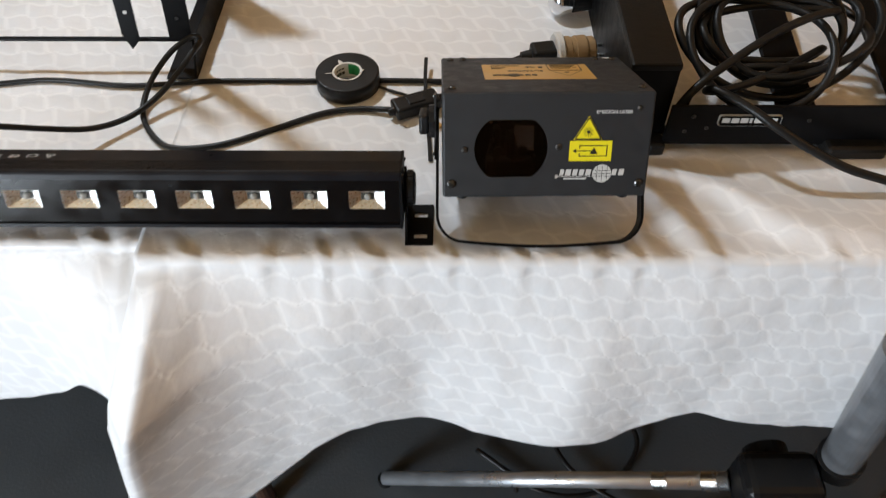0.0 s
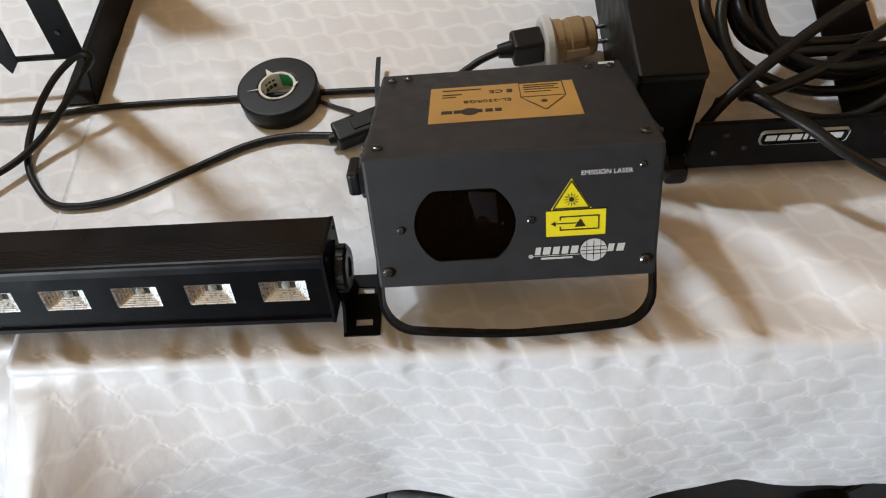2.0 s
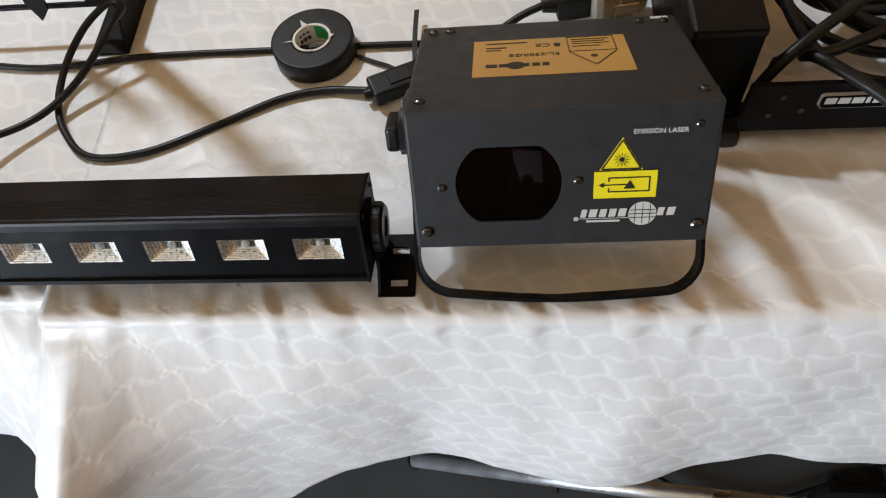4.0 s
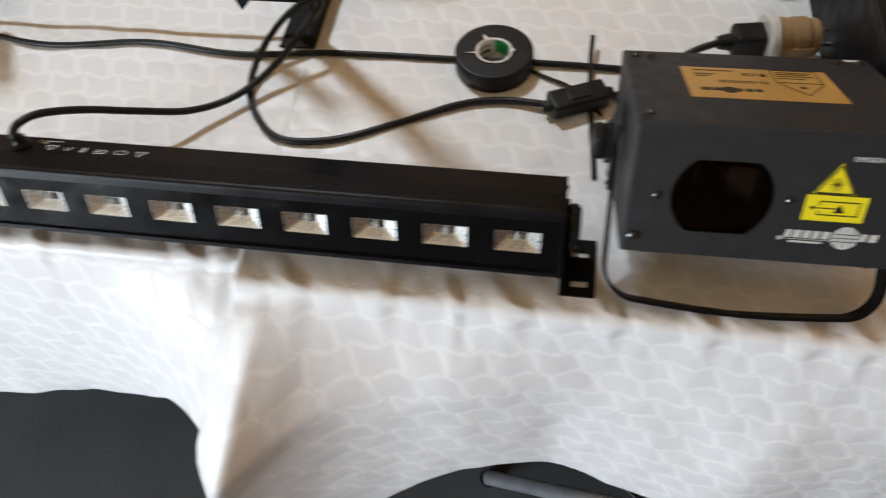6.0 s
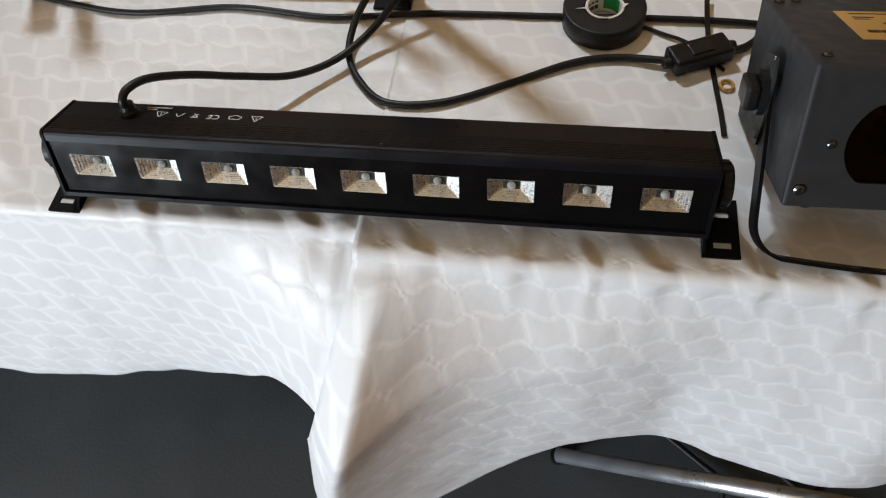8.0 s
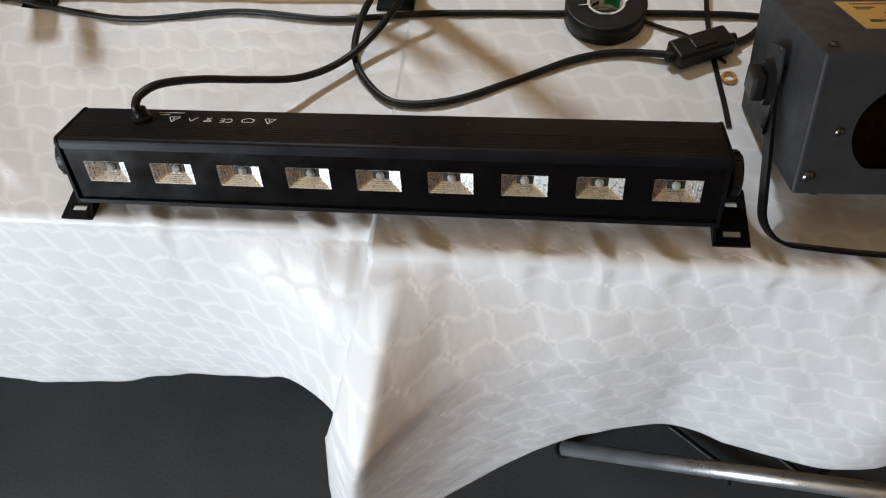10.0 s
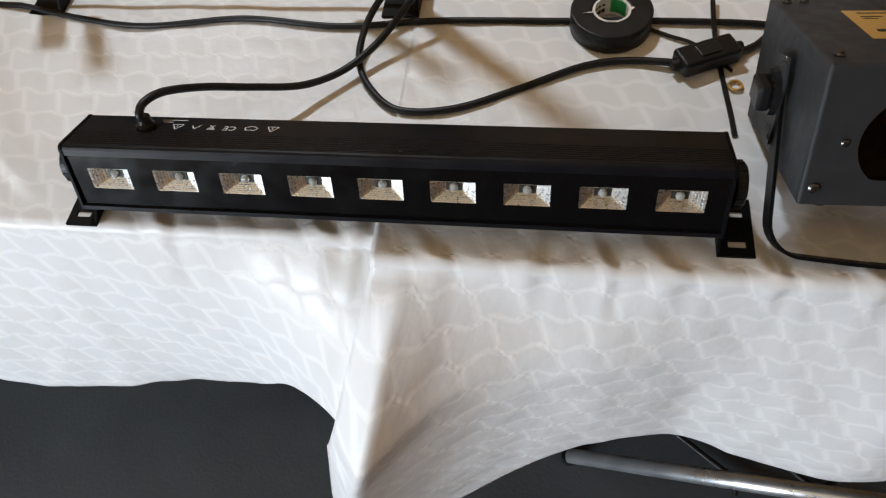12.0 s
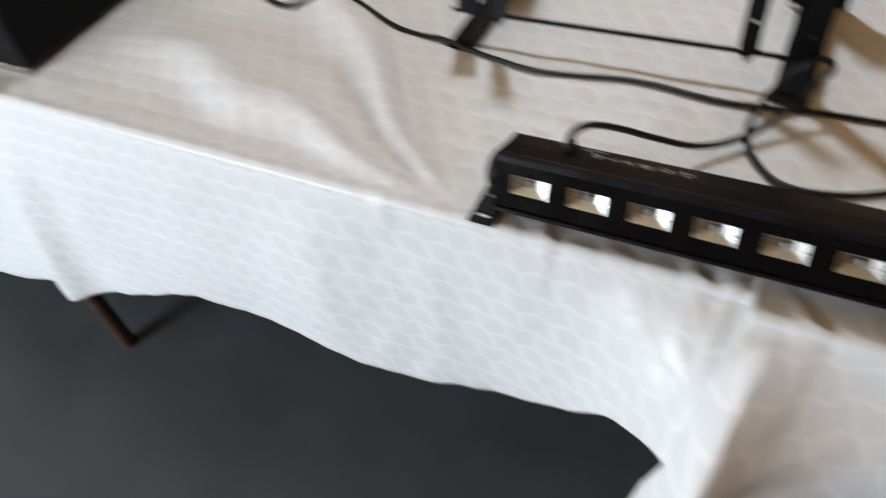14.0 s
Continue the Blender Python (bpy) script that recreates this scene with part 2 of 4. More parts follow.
def add_band(bm, points, half, thick, across):
    """A flat metal band bent along points; half its width lies along the vector across, thick is its gauge."""
    path, across = [Vector(p) for p in points], Vector(across).normalized()
    rings = []
    for k, p in enumerate(path):
        d = (path[min(k + 1, len(path) - 1)] - path[max(k - 1, 0)]).normalized()
        n = d.cross(across).normalized() * thick / 2
        rings.append([bm.verts.new(p + a * half * across + s * n) for a, s in ((-1, -1), (1, -1), (1, 1), (-1, 1))])
    for a, b in zip(rings, rings[1:]):
        for j in range(4):
            bm.faces.new((a[j], a[(j + 1) % 4], b[(j + 1) % 4], b[j]))
    bm.faces.new(rings[0])
    bm.faces.new(rings[-1][::-1])


def letters(name, text, size, m, mat, parent, label=""):
    """Flat lettering from the built-in font, centred on m's origin, read in m's x, y plane."""
    cu = bpy.data.curves.new(name, "FONT")
    cu.body, cu.size, cu.align_x, cu.align_y, cu.extrude = text, size, "CENTER", "CENTER", 0.00008
    tmp = bpy.data.objects.new(name, cu)
    scene.collection.objects.link(tmp)
    bpy.context.view_layer.update()
    me = bpy.data.meshes.new_from_object(tmp.evaluated_get(bpy.context.evaluated_depsgraph_get()))
    bpy.data.objects.remove(tmp)
    me.materials.clear()
    me.materials.append(mat)
    ob = new(name, me)
    ob.parent = parent
    ob.matrix_basis = m
    return tagged(ob, label)


TOP = 0.75  # height of the covered table tops


def ramp(x, table):
    xs, ys = zip(*table)
    return np.interp(x, xs, ys)


# ---- room ----
def wall(name, lo, hi, mat, label):
    bm = bmesh.new()
    add_box(bm, lo, hi)
    return tagged(part(name, bm, mat), label, "wall", kind="structure")


bm = bmesh.new()
bmesh.ops.create_grid(bm, x_segments=60, y_segments=60, size=3.8, matrix=Matrix.Translation((0.0, 0.2, 0)))
for v in bm.verts:
    v.co.z += 0.0015 * noise.noise(v.co * 3)
tagged(part("floor", bm, FLOOR), "dark grey worn hard floor covering with faint scuffs", "floor", kind="structure")
# unseen; its cream colour bounces the added east fill down warm
bm = bmesh.new()
add_box(bm, (-3.8, -2.9, 2.7), (3.7, 1.2, 2.8))
tagged(part("ceiling", bm, CREAM), "warm cream plastered ceiling of the room", "ceiling", kind="structure")
def pierced(name, spans, holes, place, mat, label):
    """A wall in strips, with openings: spans along it, and for each the opening's lower and upper height or None."""
    bm = bmesh.new()
    for (p, q), hole in zip(spans, holes):
        for z0, z1 in ([(0, hole[0]), (hole[1], 2.7)] if hole else [(0, 2.7)]):
            lo, hi = place(p, q)
            add_box(bm, (*lo, z0), (*hi, z1))
    return tagged(part(name, bm, mat), label, "wall", kind="structure")


wall("wall_west", (-3.8, -2.7, 0), (-3.6, 1.0, 2.7), PLASTER, "plain warm ochre plastered wall")
# the east opening is made up to hold the warm fill lamp
pierced("wall_east", ((-2.7, -1.15), (-1.15, 0.45), (0.45, 1.0)), (None, (1.15, 2.35), None), lambda p, q: ((3.4, p), (3.6, q)), PLASTER, "warm ochre plastered wall with an opening added for the fill lamp")
pierced("wall_north", ((-3.8, -0.95), (-0.95, -0.55), (-0.55, 3.6)), (None, (2.16, 2.56), None), lambda p, q: ((p, 1.0), (q, 1.2)), PLASTER, "warm ochre plastered wall with a high window opening")
pierced("wall_south", ((-3.8, -3.2), (-3.2, -1.8), (-1.8, 3.6)), (None, (0.4, 1.7), None), lambda p, q: ((p, -2.9), (q, -2.7)), PLASTER, "warm ochre plastered wall with a wide window opening")


def window_frame(name, m, w, z0, z1):
    win = thing(name, m, "white painted window frame in the wall", "window", kind="structure")
    for lo, hi in (((0, -0.03, z0), (w, 0.03, z0 + 0.05)), ((0, -0.03, z1 - 0.05), (w, 0.03, z1)), ((0, -0.03, z0 + 0.05), (0.05, 0.03, z1 - 0.05)), ((w - 0.05, -0.03, z0 + 0.05), (w, 0.03, z1 - 0.05))):
        bm = bmesh.new()
        add_box(bm, lo, hi, 0.004)
        part("window_bar", bm, WHITE_PAINT, win)


window_frame("window_1", pose(-0.95, 1.1, 0), 0.4, 2.16, 2.56)
window_frame("window_2", pose(-3.2, -2.8, 0), 1.4, 0.4, 1.7)
# this frame goes with the made-up east opening
window_frame("fill_window_east", pose(3.5, -1.15, 0, 0, 0, 90), 1.6, 1.15, 2.35)


# ---- tables and their cloths ----
def table(x0, x1, y0, y1, inset=0.06, far=0.016):
    ob = thing("table", pose(x0, y0, 0), "wooden table with brown steel legs under a white cloth", "table", "tables pushed together")
    w, d = x1 - x0, y1 - y0
    bm = bmesh.new()
    add_box(bm, (0, 0, TOP - 0.030), (w, d, TOP - 0.006), 0.004)
    part("tabletop", bm, WOOD, ob)
    for x in (inset, w - far):
        for y in (0.022, d - 0.022):
            bm = bmesh.new()
            add_cyl(bm, (x, y, 0.0), (x, y, TOP - 0.03), 0.016, seg=16)
            part("leg", bm, BROWN_STEEL, ob)
    return ob


LEFT_EDGE, RIGHT_EDGE, SEAM = -0.022, -0.040, -0.252
table(-2.33, -1.512, LEFT_EDGE + 0.006, 0.76, 0.12, 0.62)
table(-1.508, SEAM - 0.004, LEFT_EDGE + 0.006, 0.76)
table(SEAM + 0.004, 1.35, RIGHT_EDGE + 0.006, 0.76, 1.05, 0.06)


def crumple(x, y):
    """Small creases of the cloth where it lies on the table."""
    v = Vector((x, y, 0))
    r = abs(noise.noise(v * 9 + Vector((3, 1, 0)))) * 0.0026 + noise.noise(v * 30) * 0.0008 + abs(noise.noise(v * 19 + Vector((0, 7, 2)))) * 0.0019
    return r - 0.0013


PINCHES = [(-0.62, 0.012, -0.2), (-0.44, 0.008, 0.3), (-0.30, 0.009, 0.5), (-0.275, 0.006, -0.4), (-0.205, 0.010, 0.7), (-0.135, 0.009, -0.2), (-0.075, 0.006, 0.4), (-0.03, 0.011, 0.6), (0.045, 0.007, 0.5), (0.115, 0.008, 0.5), (0.185, 0.010, -0.1), (0.225, 0.007, 0.2), (0.300, 0.012, 0.6), (0.42, 0.010, 0.4)]


def pinch(x, y, edge):
    """Short tucks that run in from the table's edge."""
    near, s = math.exp(-((y - edge - 0.004) / 0.022) ** 2), 0.0
    for x0, w, lean in PINCHES:
        d = x - x0 + lean * (y - edge)
        s += math.exp(-(d / w) ** 2) - 0.7 * math.exp(-((d - 1.3 * w) / w) ** 2)
    return 0.0024 * near * s


def cloth(name, x0, x1, edge, hem, bulge, shift, folds, label):
    """A cloth over the table and down its front: hem(x) is its lower edge, bulge(x, k) how far it stands off the front, k from 0 at
    the table's edge to 1 at the hem, shift(x, k) how far it drifts sideways, folds(x, y) the large folds on top."""
    nx, nt, nb, nd = int((x1 - x0) / 0.0045), 150, 7, 70
    rows, r = [], 0.009
    xs = np.linspace(x0, x1, nx + 1)
    for i in range(nt + 1):
        y = 0.765 + (edge + r - 0.765) * (i / nt) ** 0.8
        rows.append([(x, y, TOP + crumple(x, y) * min(1, (y - edge) / 0.02) + folds(x, y) + pinch(x, y, edge), y) for x in xs])
    for i in range(1, nb):
        a = math.pi / 2 * i / nb
        rows.append([(x, edge + r - r * math.sin(a), TOP - r + r * math.cos(a) + (folds(x, edge + r) + pinch(x, edge, edge)) * (1 - i / nb), edge + r - r * a) for x in xs])
    start = edge + r - r * math.pi / 2
    for i in range(nd + 1):
        k = i / nd
        row = []
        for x in xs:
            h = hem(x) + 0.003 * noise.noise(Vector((x * 30, 0, 5)))
            z = TOP - r + (h - TOP + r) * k
            u = pinch(x, edge, edge) * -1.3 * math.exp(-(TOP - z) / 0.03)
            n = noise.noise(Vector((x * 9, z * 5, 8))) * 0.006 + noise.noise(Vector((x * 24, z * 14, 3))) * 0.0022
            row.append((x + shift(x, k), edge - bulge(x, k) + n * min(1, k * 5) + u, z, start - (TOP - r - z)))
        rows.append(row)
    verts = [p[:3] for row in rows for p in row]
    n = nx + 1
    faces = [(a * n + b, a * n + b + 1, (a + 1) * n + b + 1, (a + 1) * n + b) for a in range(len(rows) - 1) for b in range(nx)]
    me = bpy.data.meshes.new(name)
    me.from_pydata(verts, [], faces)
    uvs = me.uv_layers.new(name="weave")
    flat = np.array([(x, row[j][3]) for row in rows for j, x in enumerate(xs)])
    idx = np.empty(len(me.loops), dtype=np.int32)
    me.loops.foreach_get("vertex_index", idx)
    uvs.data.foreach_set("uv", flat[idx].astype(np.float32).ravel())
    me.materials.append(CLOTH)
    me.shade_smooth()
    ob = new(name, me)
    sol = ob.modifiers.new("thickness", "SOLIDIFY")
    sol.thickness, sol.offset = 0.0007, -1.0
    return tagged(ob, label, "tablecloth", "tablecloths")


RIGHT_HEM = [(-0.34, 0.24), (-0.2, 0.335), (-0.14, 0.392), (-0.1, 0.443), (-0.06, 0.472), (-0.03, 0.478), (0.006, 0.470), (0.037, 0.464), (0.08, 0.444), (0.146, 0.436), (0.195, 0.448), (0.25, 0.438), (0.285, 0.457), (0.317, 0.482), (0.345, 0.490), (0.39, 0.472), (0.46, 0.450), (0.55, 0.442), (1.4, 0.43)]
LEFT_HEM = [(-2.4, 0.22), (-1.6, 0.27), (-1.36, 0.312), (-1.15, 0.392), (-0.98, 0.455), (-0.86, 0.457), (-0.79, 0.465), (-0.69, 0.456), (-0.6, 0.460), (-0.515, 0.476), (-0.45, 0.502), (-0.4, 0.532), (-0.34, 0.590), (-0.28, 0.625), (-0.25, 0.635)]


def ease(k):
    return k * (2 - k)


def right_bulge(x, k):
    wave = 0.022 + 0.024 * math.exp(-((x - 0.19) / 0.075) ** 2) - 0.010 * math.exp(-((x - 0.03) / 0.05) ** 2)
    t = min(1.0, max(0.0, (x - SEAM + 0.006) / 0.024))
    turn = 0.66 + 0.34 * t ** 1.2
    return ease(k) * wave + turn * 0.135 * math.exp(-max(0, (x + 0.234) / (0.035 + 0.052 * min(1.0, k * 3)))) * min(1.0, k * 4.6) ** 0.9


def right_shift(x, k):
    return (-0.045 * min(1.0, k * 3.2) - 0.080 * max(0.0, k - 0.3)) * math.exp(-max(0, (x + 0.25) / 0.09))


def fan(x, y, cx, cy, way, crest, step):
    """Folds that spread like a fan from one point: how high the cloth stands, 0 to 1, the distance from the point and the angle."""
    r, a = math.hypot(x - cx, y - cy), math.degrees(math.atan2(way * (y - cy), -way * (x - cx)))
    a += 5 * noise.noise(Vector((x * 7, y * 7, 2)))
    return (0.5 + 0.5 * math.cos(2 * math.pi * (a - crest) / step)) ** 1.3, r, a


# ridges shaped to imitate cast-shadow streaks right of the projector; slight lift at seam
def right_shade_ridges(x, y):
    s = 0.0
    if x > 0.2 and y < 0.13:
        h, r, a = fan(x, y, 0.20, 0.115, -1, 28, 26)
        s = 0.011 * h * min(1, r / 0.13) * min(1, max(0, (x - 0.225) / 0.03)) * min(1, max(0, (0.125 - y) / 0.05)) * math.exp(-(max(0, r - 0.25) / 0.12) ** 2) * min(1, 0.35 + max(0, (y + 0.031) / 0.04))
    return s + 0.0012 * max(0.0, 1 - (x + 0.258) / 0.05)


def left_bulge(x, k):
    wave = 0.03 + 0.006 * math.sin(x * 15)
    return ease(k) * (wave + 0.035 * math.exp(-((x + 1.24 + 0.06 * k) / 0.05) ** 2)) + 0.085 * math.exp(min(0, (x + 0.262) / 0.075)) * k


def left_shift(x, k):
    return -0.018 * k * math.exp(min(0, (x + 0.25) / 0.15))


def left_folds(x, y):
    """Long soft folds that run out like a fan from the bar light's foot towards the back."""
    if x > -0.55:
        return 0.0
    h, r, a = fan(x, y, -0.53, -0.02, 1, 18, 24)
    near = min(1, max(0, (a - 2) / 6)) * min(1, max(0, (66 - a) / 18))
    return 0.019 * h * near * min(1.2, max(0, (r - 0.03) / 0.22)) * math.exp(-(max(0, r - 0.45) / 0.12) ** 2) * min(1, max(0, (y + 0.013) / 0.03))


cloth("tablecloth", -2.3, SEAM + 0.010, LEFT_EDGE, lambda x: ramp(x, LEFT_HEM), left_bulge, left_shift, left_folds, "white damask tablecloth with creases, hanging short over the front")
cloth("tablecloth", SEAM - 0.006, 1.4, RIGHT_EDGE, lambda x: ramp(x, RIGHT_HEM), right_bulge, right_shift, right_shade_ridges, "white damask tablecloth with a flared corner and a wavy hem")


# ---- laser projector ----
def screw_mesh(r=0.0027):
    bm = bmesh.new()
    add_lathe(bm, [(0.0001, 0.0016), (r * 0.55, 0.0015), (r * 0.9, 0.0009), (r, 0.0003), (r, -0.0006)], Matrix(), 14)
    n = len(bm.faces)
    for a in (0.35, 0.35 + math.pi / 2):
        add_box(bm, (-r * 0.62, -r * 0.14, 0.0010), (r * 0.62, r * 0.14, 0.00175), turn=Matrix.Rotation(a, 4, "Z"))
    bm.faces.ensure_lookup_table()
    for f in bm.faces[n:]:
        f.material_index = 1
    return mesh_of(bm, "screw", [SCREW, DARK_PRINT])


SCREW_MESH = screw_mesh()


def screw(parent, m, s=1.0):
    ob = new("screw", SCREW_MESH)
    ob.parent = parent
    ob.matrix_basis = m @ Matrix.Diagonal((s, s, s, 1))
    return ob


def oval(r, flat, n=56):
    """A circle of radius r with its top and bottom cut off flat."""
    out = []
    for k in range(n):
        a = 2 * math.pi * k / n
        out.append((r * math.cos(a), max(-flat, min(flat, r * math.sin(a)))))
    return out


def rect_ray(a, x0, x1, z0, z1):
    """Where the ray at the angle a from the origin leaves a rectangle."""
    c, s = math.cos(a), math.sin(a)
    ts = [x1 / c if c > 1e-9 else x0 / c if c < -1e-9 else 9, z1 / s if s > 1e-9 else z0 / s if s < -1e-9 else 9]
    t = min(ts)
    return t * c, t * s


def world_part(name, bm, mat, parent, m, label="", smooth=False):
    """A part given in the room's axes, under a thing that stands at m."""
    bmesh.ops.transform(bm, matrix=m.inverted(), verts=bm.verts)
    return part(name, bm, mat, parent, label, smooth)


def laser_projector():
    W, D, H = 0.1837, 0.1524, 0.0958
    M = pose(0.0399, -0.0174, 0.8155, 0, 0, 0.84) @ pose(0, 0, 0, -25.2, 0, 0)
    ob = thing("laser_projector", M, "dark grey metal laser projector tilted back on its bracket", "laser projector")
    bm = bmesh.new()
    add_box(bm, (0, 0, 0), (W, D, H), 0.0022, 3)
    gone = [f for f in bm.faces if f.normal.y < -0.99 and f.calc_area() > 0.005]
    bmesh.ops.delete(bm, geom=gone, context="FACES_ONLY")
    part("housing", bm, GREY_COAT, ob, "grey powder-coated sheet metal housing")
    # front plate with the flattened round opening
    cx, cz, e = 0.0605, 0.0455, 0.0022
    ring = oval(0.0325, 0.0262)
    bm = bmesh.new()
    angs = sorted([math.atan2(z, x) for x, z in ring] + [math.atan2(b - cz, a - cx) for a in (e, W - e) for b in (e, H - e)])

    def on_oval(a):
        t = 0.0325
        if abs(math.sin(a)) * t > 0.0262:
            t = 0.0262 / abs(math.sin(a))
        return t * math.cos(a), t * math.sin(a)

    inner, deep, outer = [], [], []
    for a in angs:
        x, z = on_oval(a)
        inner.append(bm.verts.new((cx + x, 0, cz + z)))
        deep.append(bm.verts.new((cx + x, 0.0016, cz + z)))
        x, z = rect_ray(a, e - cx, W - e - cx, e - cz, H - e - cz)
        outer.append(bm.verts.new((cx + x, 0, cz + z)))
    n = len(angs)
    for k in range(n):
        j = (k + 1) % n
        bm.faces.new((outer[k], outer[j], inner[j], inner[k]))
        bm.faces.new((inner[k], inner[j], deep[j], deep[k]))
    front = part("front_plate", bm, GREY_COAT, ob, "grey front plate with an oval opening")
    bm = bmesh.new()
    add_slab(bm, oval(0.0330, 0.0267), 0.0015, pose(cx, 0.0022, cz))
    part("aperture_glass", bm, APERTURE_GLASS, ob, "dark oval glass of the light outlet")
    bm = bmesh.new()
    add_box(bm, (0.022, 0.030, 0.012), (0.100, 0.034, 0.082), 0.001)
    add_box(bm, (0.040, 0.012, 0.016), (0.082, 0.030, 0.030), 0.001)
    add_box(bm, (0.046, 0.014, 0.030), (0.052, 0.028, 0.060), 0.0008)
    add_box(bm, (0.062, 0.016, 0.030), (0.076, 0.030, 0.056), 0.001, turn=pose(0.07, 0.02, 0, 0, 0, 25) @ pose(-0.07, -0.02, 0))
    add_cyl(bm, (0.05, 0.010, 0.040), (0.05, 0.013, 0.040), 0.004, seg=16)
    add_cyl(bm, (0.072, 0.011, 0.040), (0.072, 0.016, 0.040), 0.004, seg=16)
    part("scanner_block", bm, BLACK_COAT, ob, "dark mirror mounts behind the glass")
    bm = bmesh.new()
    add_box(bm, (0.040, 0.020, 0.034), (0.058, 0.0212, 0.052), 0.0003, turn=pose(0.05, 0.02, 0.04, 20, 0, 30) @ pose(-0.05, -0.02, -0.04))
    add_box(bm, (0.064, 0.012, 0.040), (0.082, 0.0132, 0.064), 0.0003, turn=pose(0.073, 0.0126, 0.05, 8, 0, -14) @ pose(-0.073, -0.0126, -0.05))
    part("scan_mirror", bm, CHROME, ob, "small mirror behind the glass")
    # made-up steel pins that give the small glints in the dark glass
    bm = bmesh.new()
    for x, y, z, r in ((0.044, 0.0295, 0.062, 0.0016), (0.052, 0.0295, 0.0635, 0.0014), (0.060, 0.0295, 0.047, 0.0012), (0.078, 0.0295, 0.040, 0.0016), (0.085, 0.0295, 0.030, 0.0014)):
        add_cyl(bm, (x, y - 0.0015, z), (x, y + 0.001, z), r, r * 1.2, 12)
    add_box(bm, (0.046, 0.0270, 0.0575), (0.0535, 0.0300, 0.0582), 0.0002, 1)
    part("speck_pins", bm, STEEL, ob, "small steel pins added to give bright specks behind the glass")
    for x, z, s in ((0.0077, 0.0131, 1.5), (W - 0.0077, 0.0131, 1.5), (0.0195, 0.0450, 1.05), (0.1025, 0.0470, 1.05), (0.1705, 0.0815, 0.85)):
        screw(ob, pose(x, -0.0002, z, 90, 0, 0), s)
    for x, y in ((0.009, 0.0155), (W - 0.009, 0.0155), (0.009, 0.1375), (0.0215, 0.1395), (W - 0.027, 0.1395), (W - 0.0105, 0.1375)):
        screw(ob, pose(x, y, H + 0.0002), 1.35)
    # printing and stickers on the front
    letters("marking", "EMISSIÓN LASER", 0.0043, pose(0.1490, -0.0003, 0.0782, 90, 0, 0), WHITE_PRINT, ob, "white lettering")
    bm = bmesh.new()
    add_slab(bm, [(0.1150, 0.0535), (0.1405, 0.0535), (0.12775, 0.0750)], -0.0003, pose(0, 0, 0))
    tri = part("warning_triangle", bm, YELLOW, ob, "yellow triangular warning sticker")
    bm = bmesh.new()
    for a, b in (((0.1150, 0.0535), (0.1405, 0.0535)), ((0.1405, 0.0535), (0.12775, 0.0750)), ((0.12775, 0.0750), (0.1150, 0.0535))):
        p, q = Vector((a[0], 0, a[1])), Vector((b[0], 0, b[1]))
        c = Vector((0.12775, 0, 0.0607))
        p, q = c + (p - c) * 0.90, c + (q - c) * 0.90
        d = (q - p).normalized()
        nrm = Vector((-d.z, 0, d.x)) * 0.0005
        vs = [bm.verts.new(v + Vector((0, -0.0006, 0))) for v in (p - nrm, q - nrm, q + nrm, p + nrm)]
        bm.faces.new(vs)
    add_cyl(bm, (0.12775, -0.00055, 0.0605), (0.12775, -0.0007, 0.0605), 0.0016, seg=16)
    for k in range(12):
        add_box(bm, (0.0022, -0.0007, -0.00018), (0.0046, -0.00055, 0.00018), turn=pose(0.12775, 0, 0.0605, 0, k * 30, 0))
    part("warning_symbol", bm, DARK_PRINT, tri)
    bm = bmesh.new()
    add_box(bm, (0.1120, -0.0003, 0.0338), (0.1495, 0.0, 0.0528))
    plate = part("warning_plate", bm, YELLOW, ob, "yellow rectangular beam sticker")
    bm = bmesh.new()
    for lo, hi in (((0.1205, 0.0478), (0.1455, 0.0486)), ((0.1205, 0.0382), (0.1455, 0.0390)), ((0.1447, 0.0390), (0.1455, 0.0478)), ((0.1205, 0.0390), (0.1213, 0.0412)), ((0.1205, 0.0456), (0.1213, 0.0478)), ((0.1165, 0.0430), (0.1320, 0.0437)), ((0.1115, 0.0336), (0.1500, 0.0339)), ((0.1115, 0.0527), (0.1500, 0.0530))):
        add_box(bm, (lo[0], -0.0006, lo[1]), (hi[0], -0.0004, hi[1]))
    add_slab(bm, [(0.1150, 0.04335), (0.1180, 0.0452), (0.1180, 0.0415)], -0.0002, pose(0, -0.0004, 0))
    add_slab(bm, [(0.1300, 0.0405), (0.1370, 0.0405), (0.1335, 0.0465)], -0.0002, pose(0, -0.0004, 0))
    part("beam_symbol", bm, DARK_PRINT, plate)
    # maker's mark: plain shapes only
    bm = bmesh.new()
    x = 0.1045
    for k, w in enumerate((0.0050, 0.0064, 0.0058, 0.0058, 0.0062)):
        add_slab(bm, [(x, 0.0205), (x + w - 0.0016, 0.0205), (x + w - 0.0006, 0.0262), (x + 0.0010, 0.0262)], -0.0002, pose(0, -0.0001, 0))
        x += w
    for x, w in ((0.1512, 0.0052), (0.1570, 0.0060)):
        add_slab(bm, [(x, 0.0205), (x + w - 0.0014, 0.0205), (x + w - 0.0004, 0.0262), (x + 0.001, 0.0262)], -0.0002, pose(0, -0.0001, 0))
    add_slab(bm, oval(0.0085, 0.0085, 36), -0.0002, pose(0.1425, -0.0001, 0.0222))
    add_box(bm, (0.1085, -0.0003, 0.0168), (0.1290, -0.0001, 0.0182))
    add_box(bm, (0.1010, -0.0003, 0.0193), (0.1345, -0.0001, 0.0197))
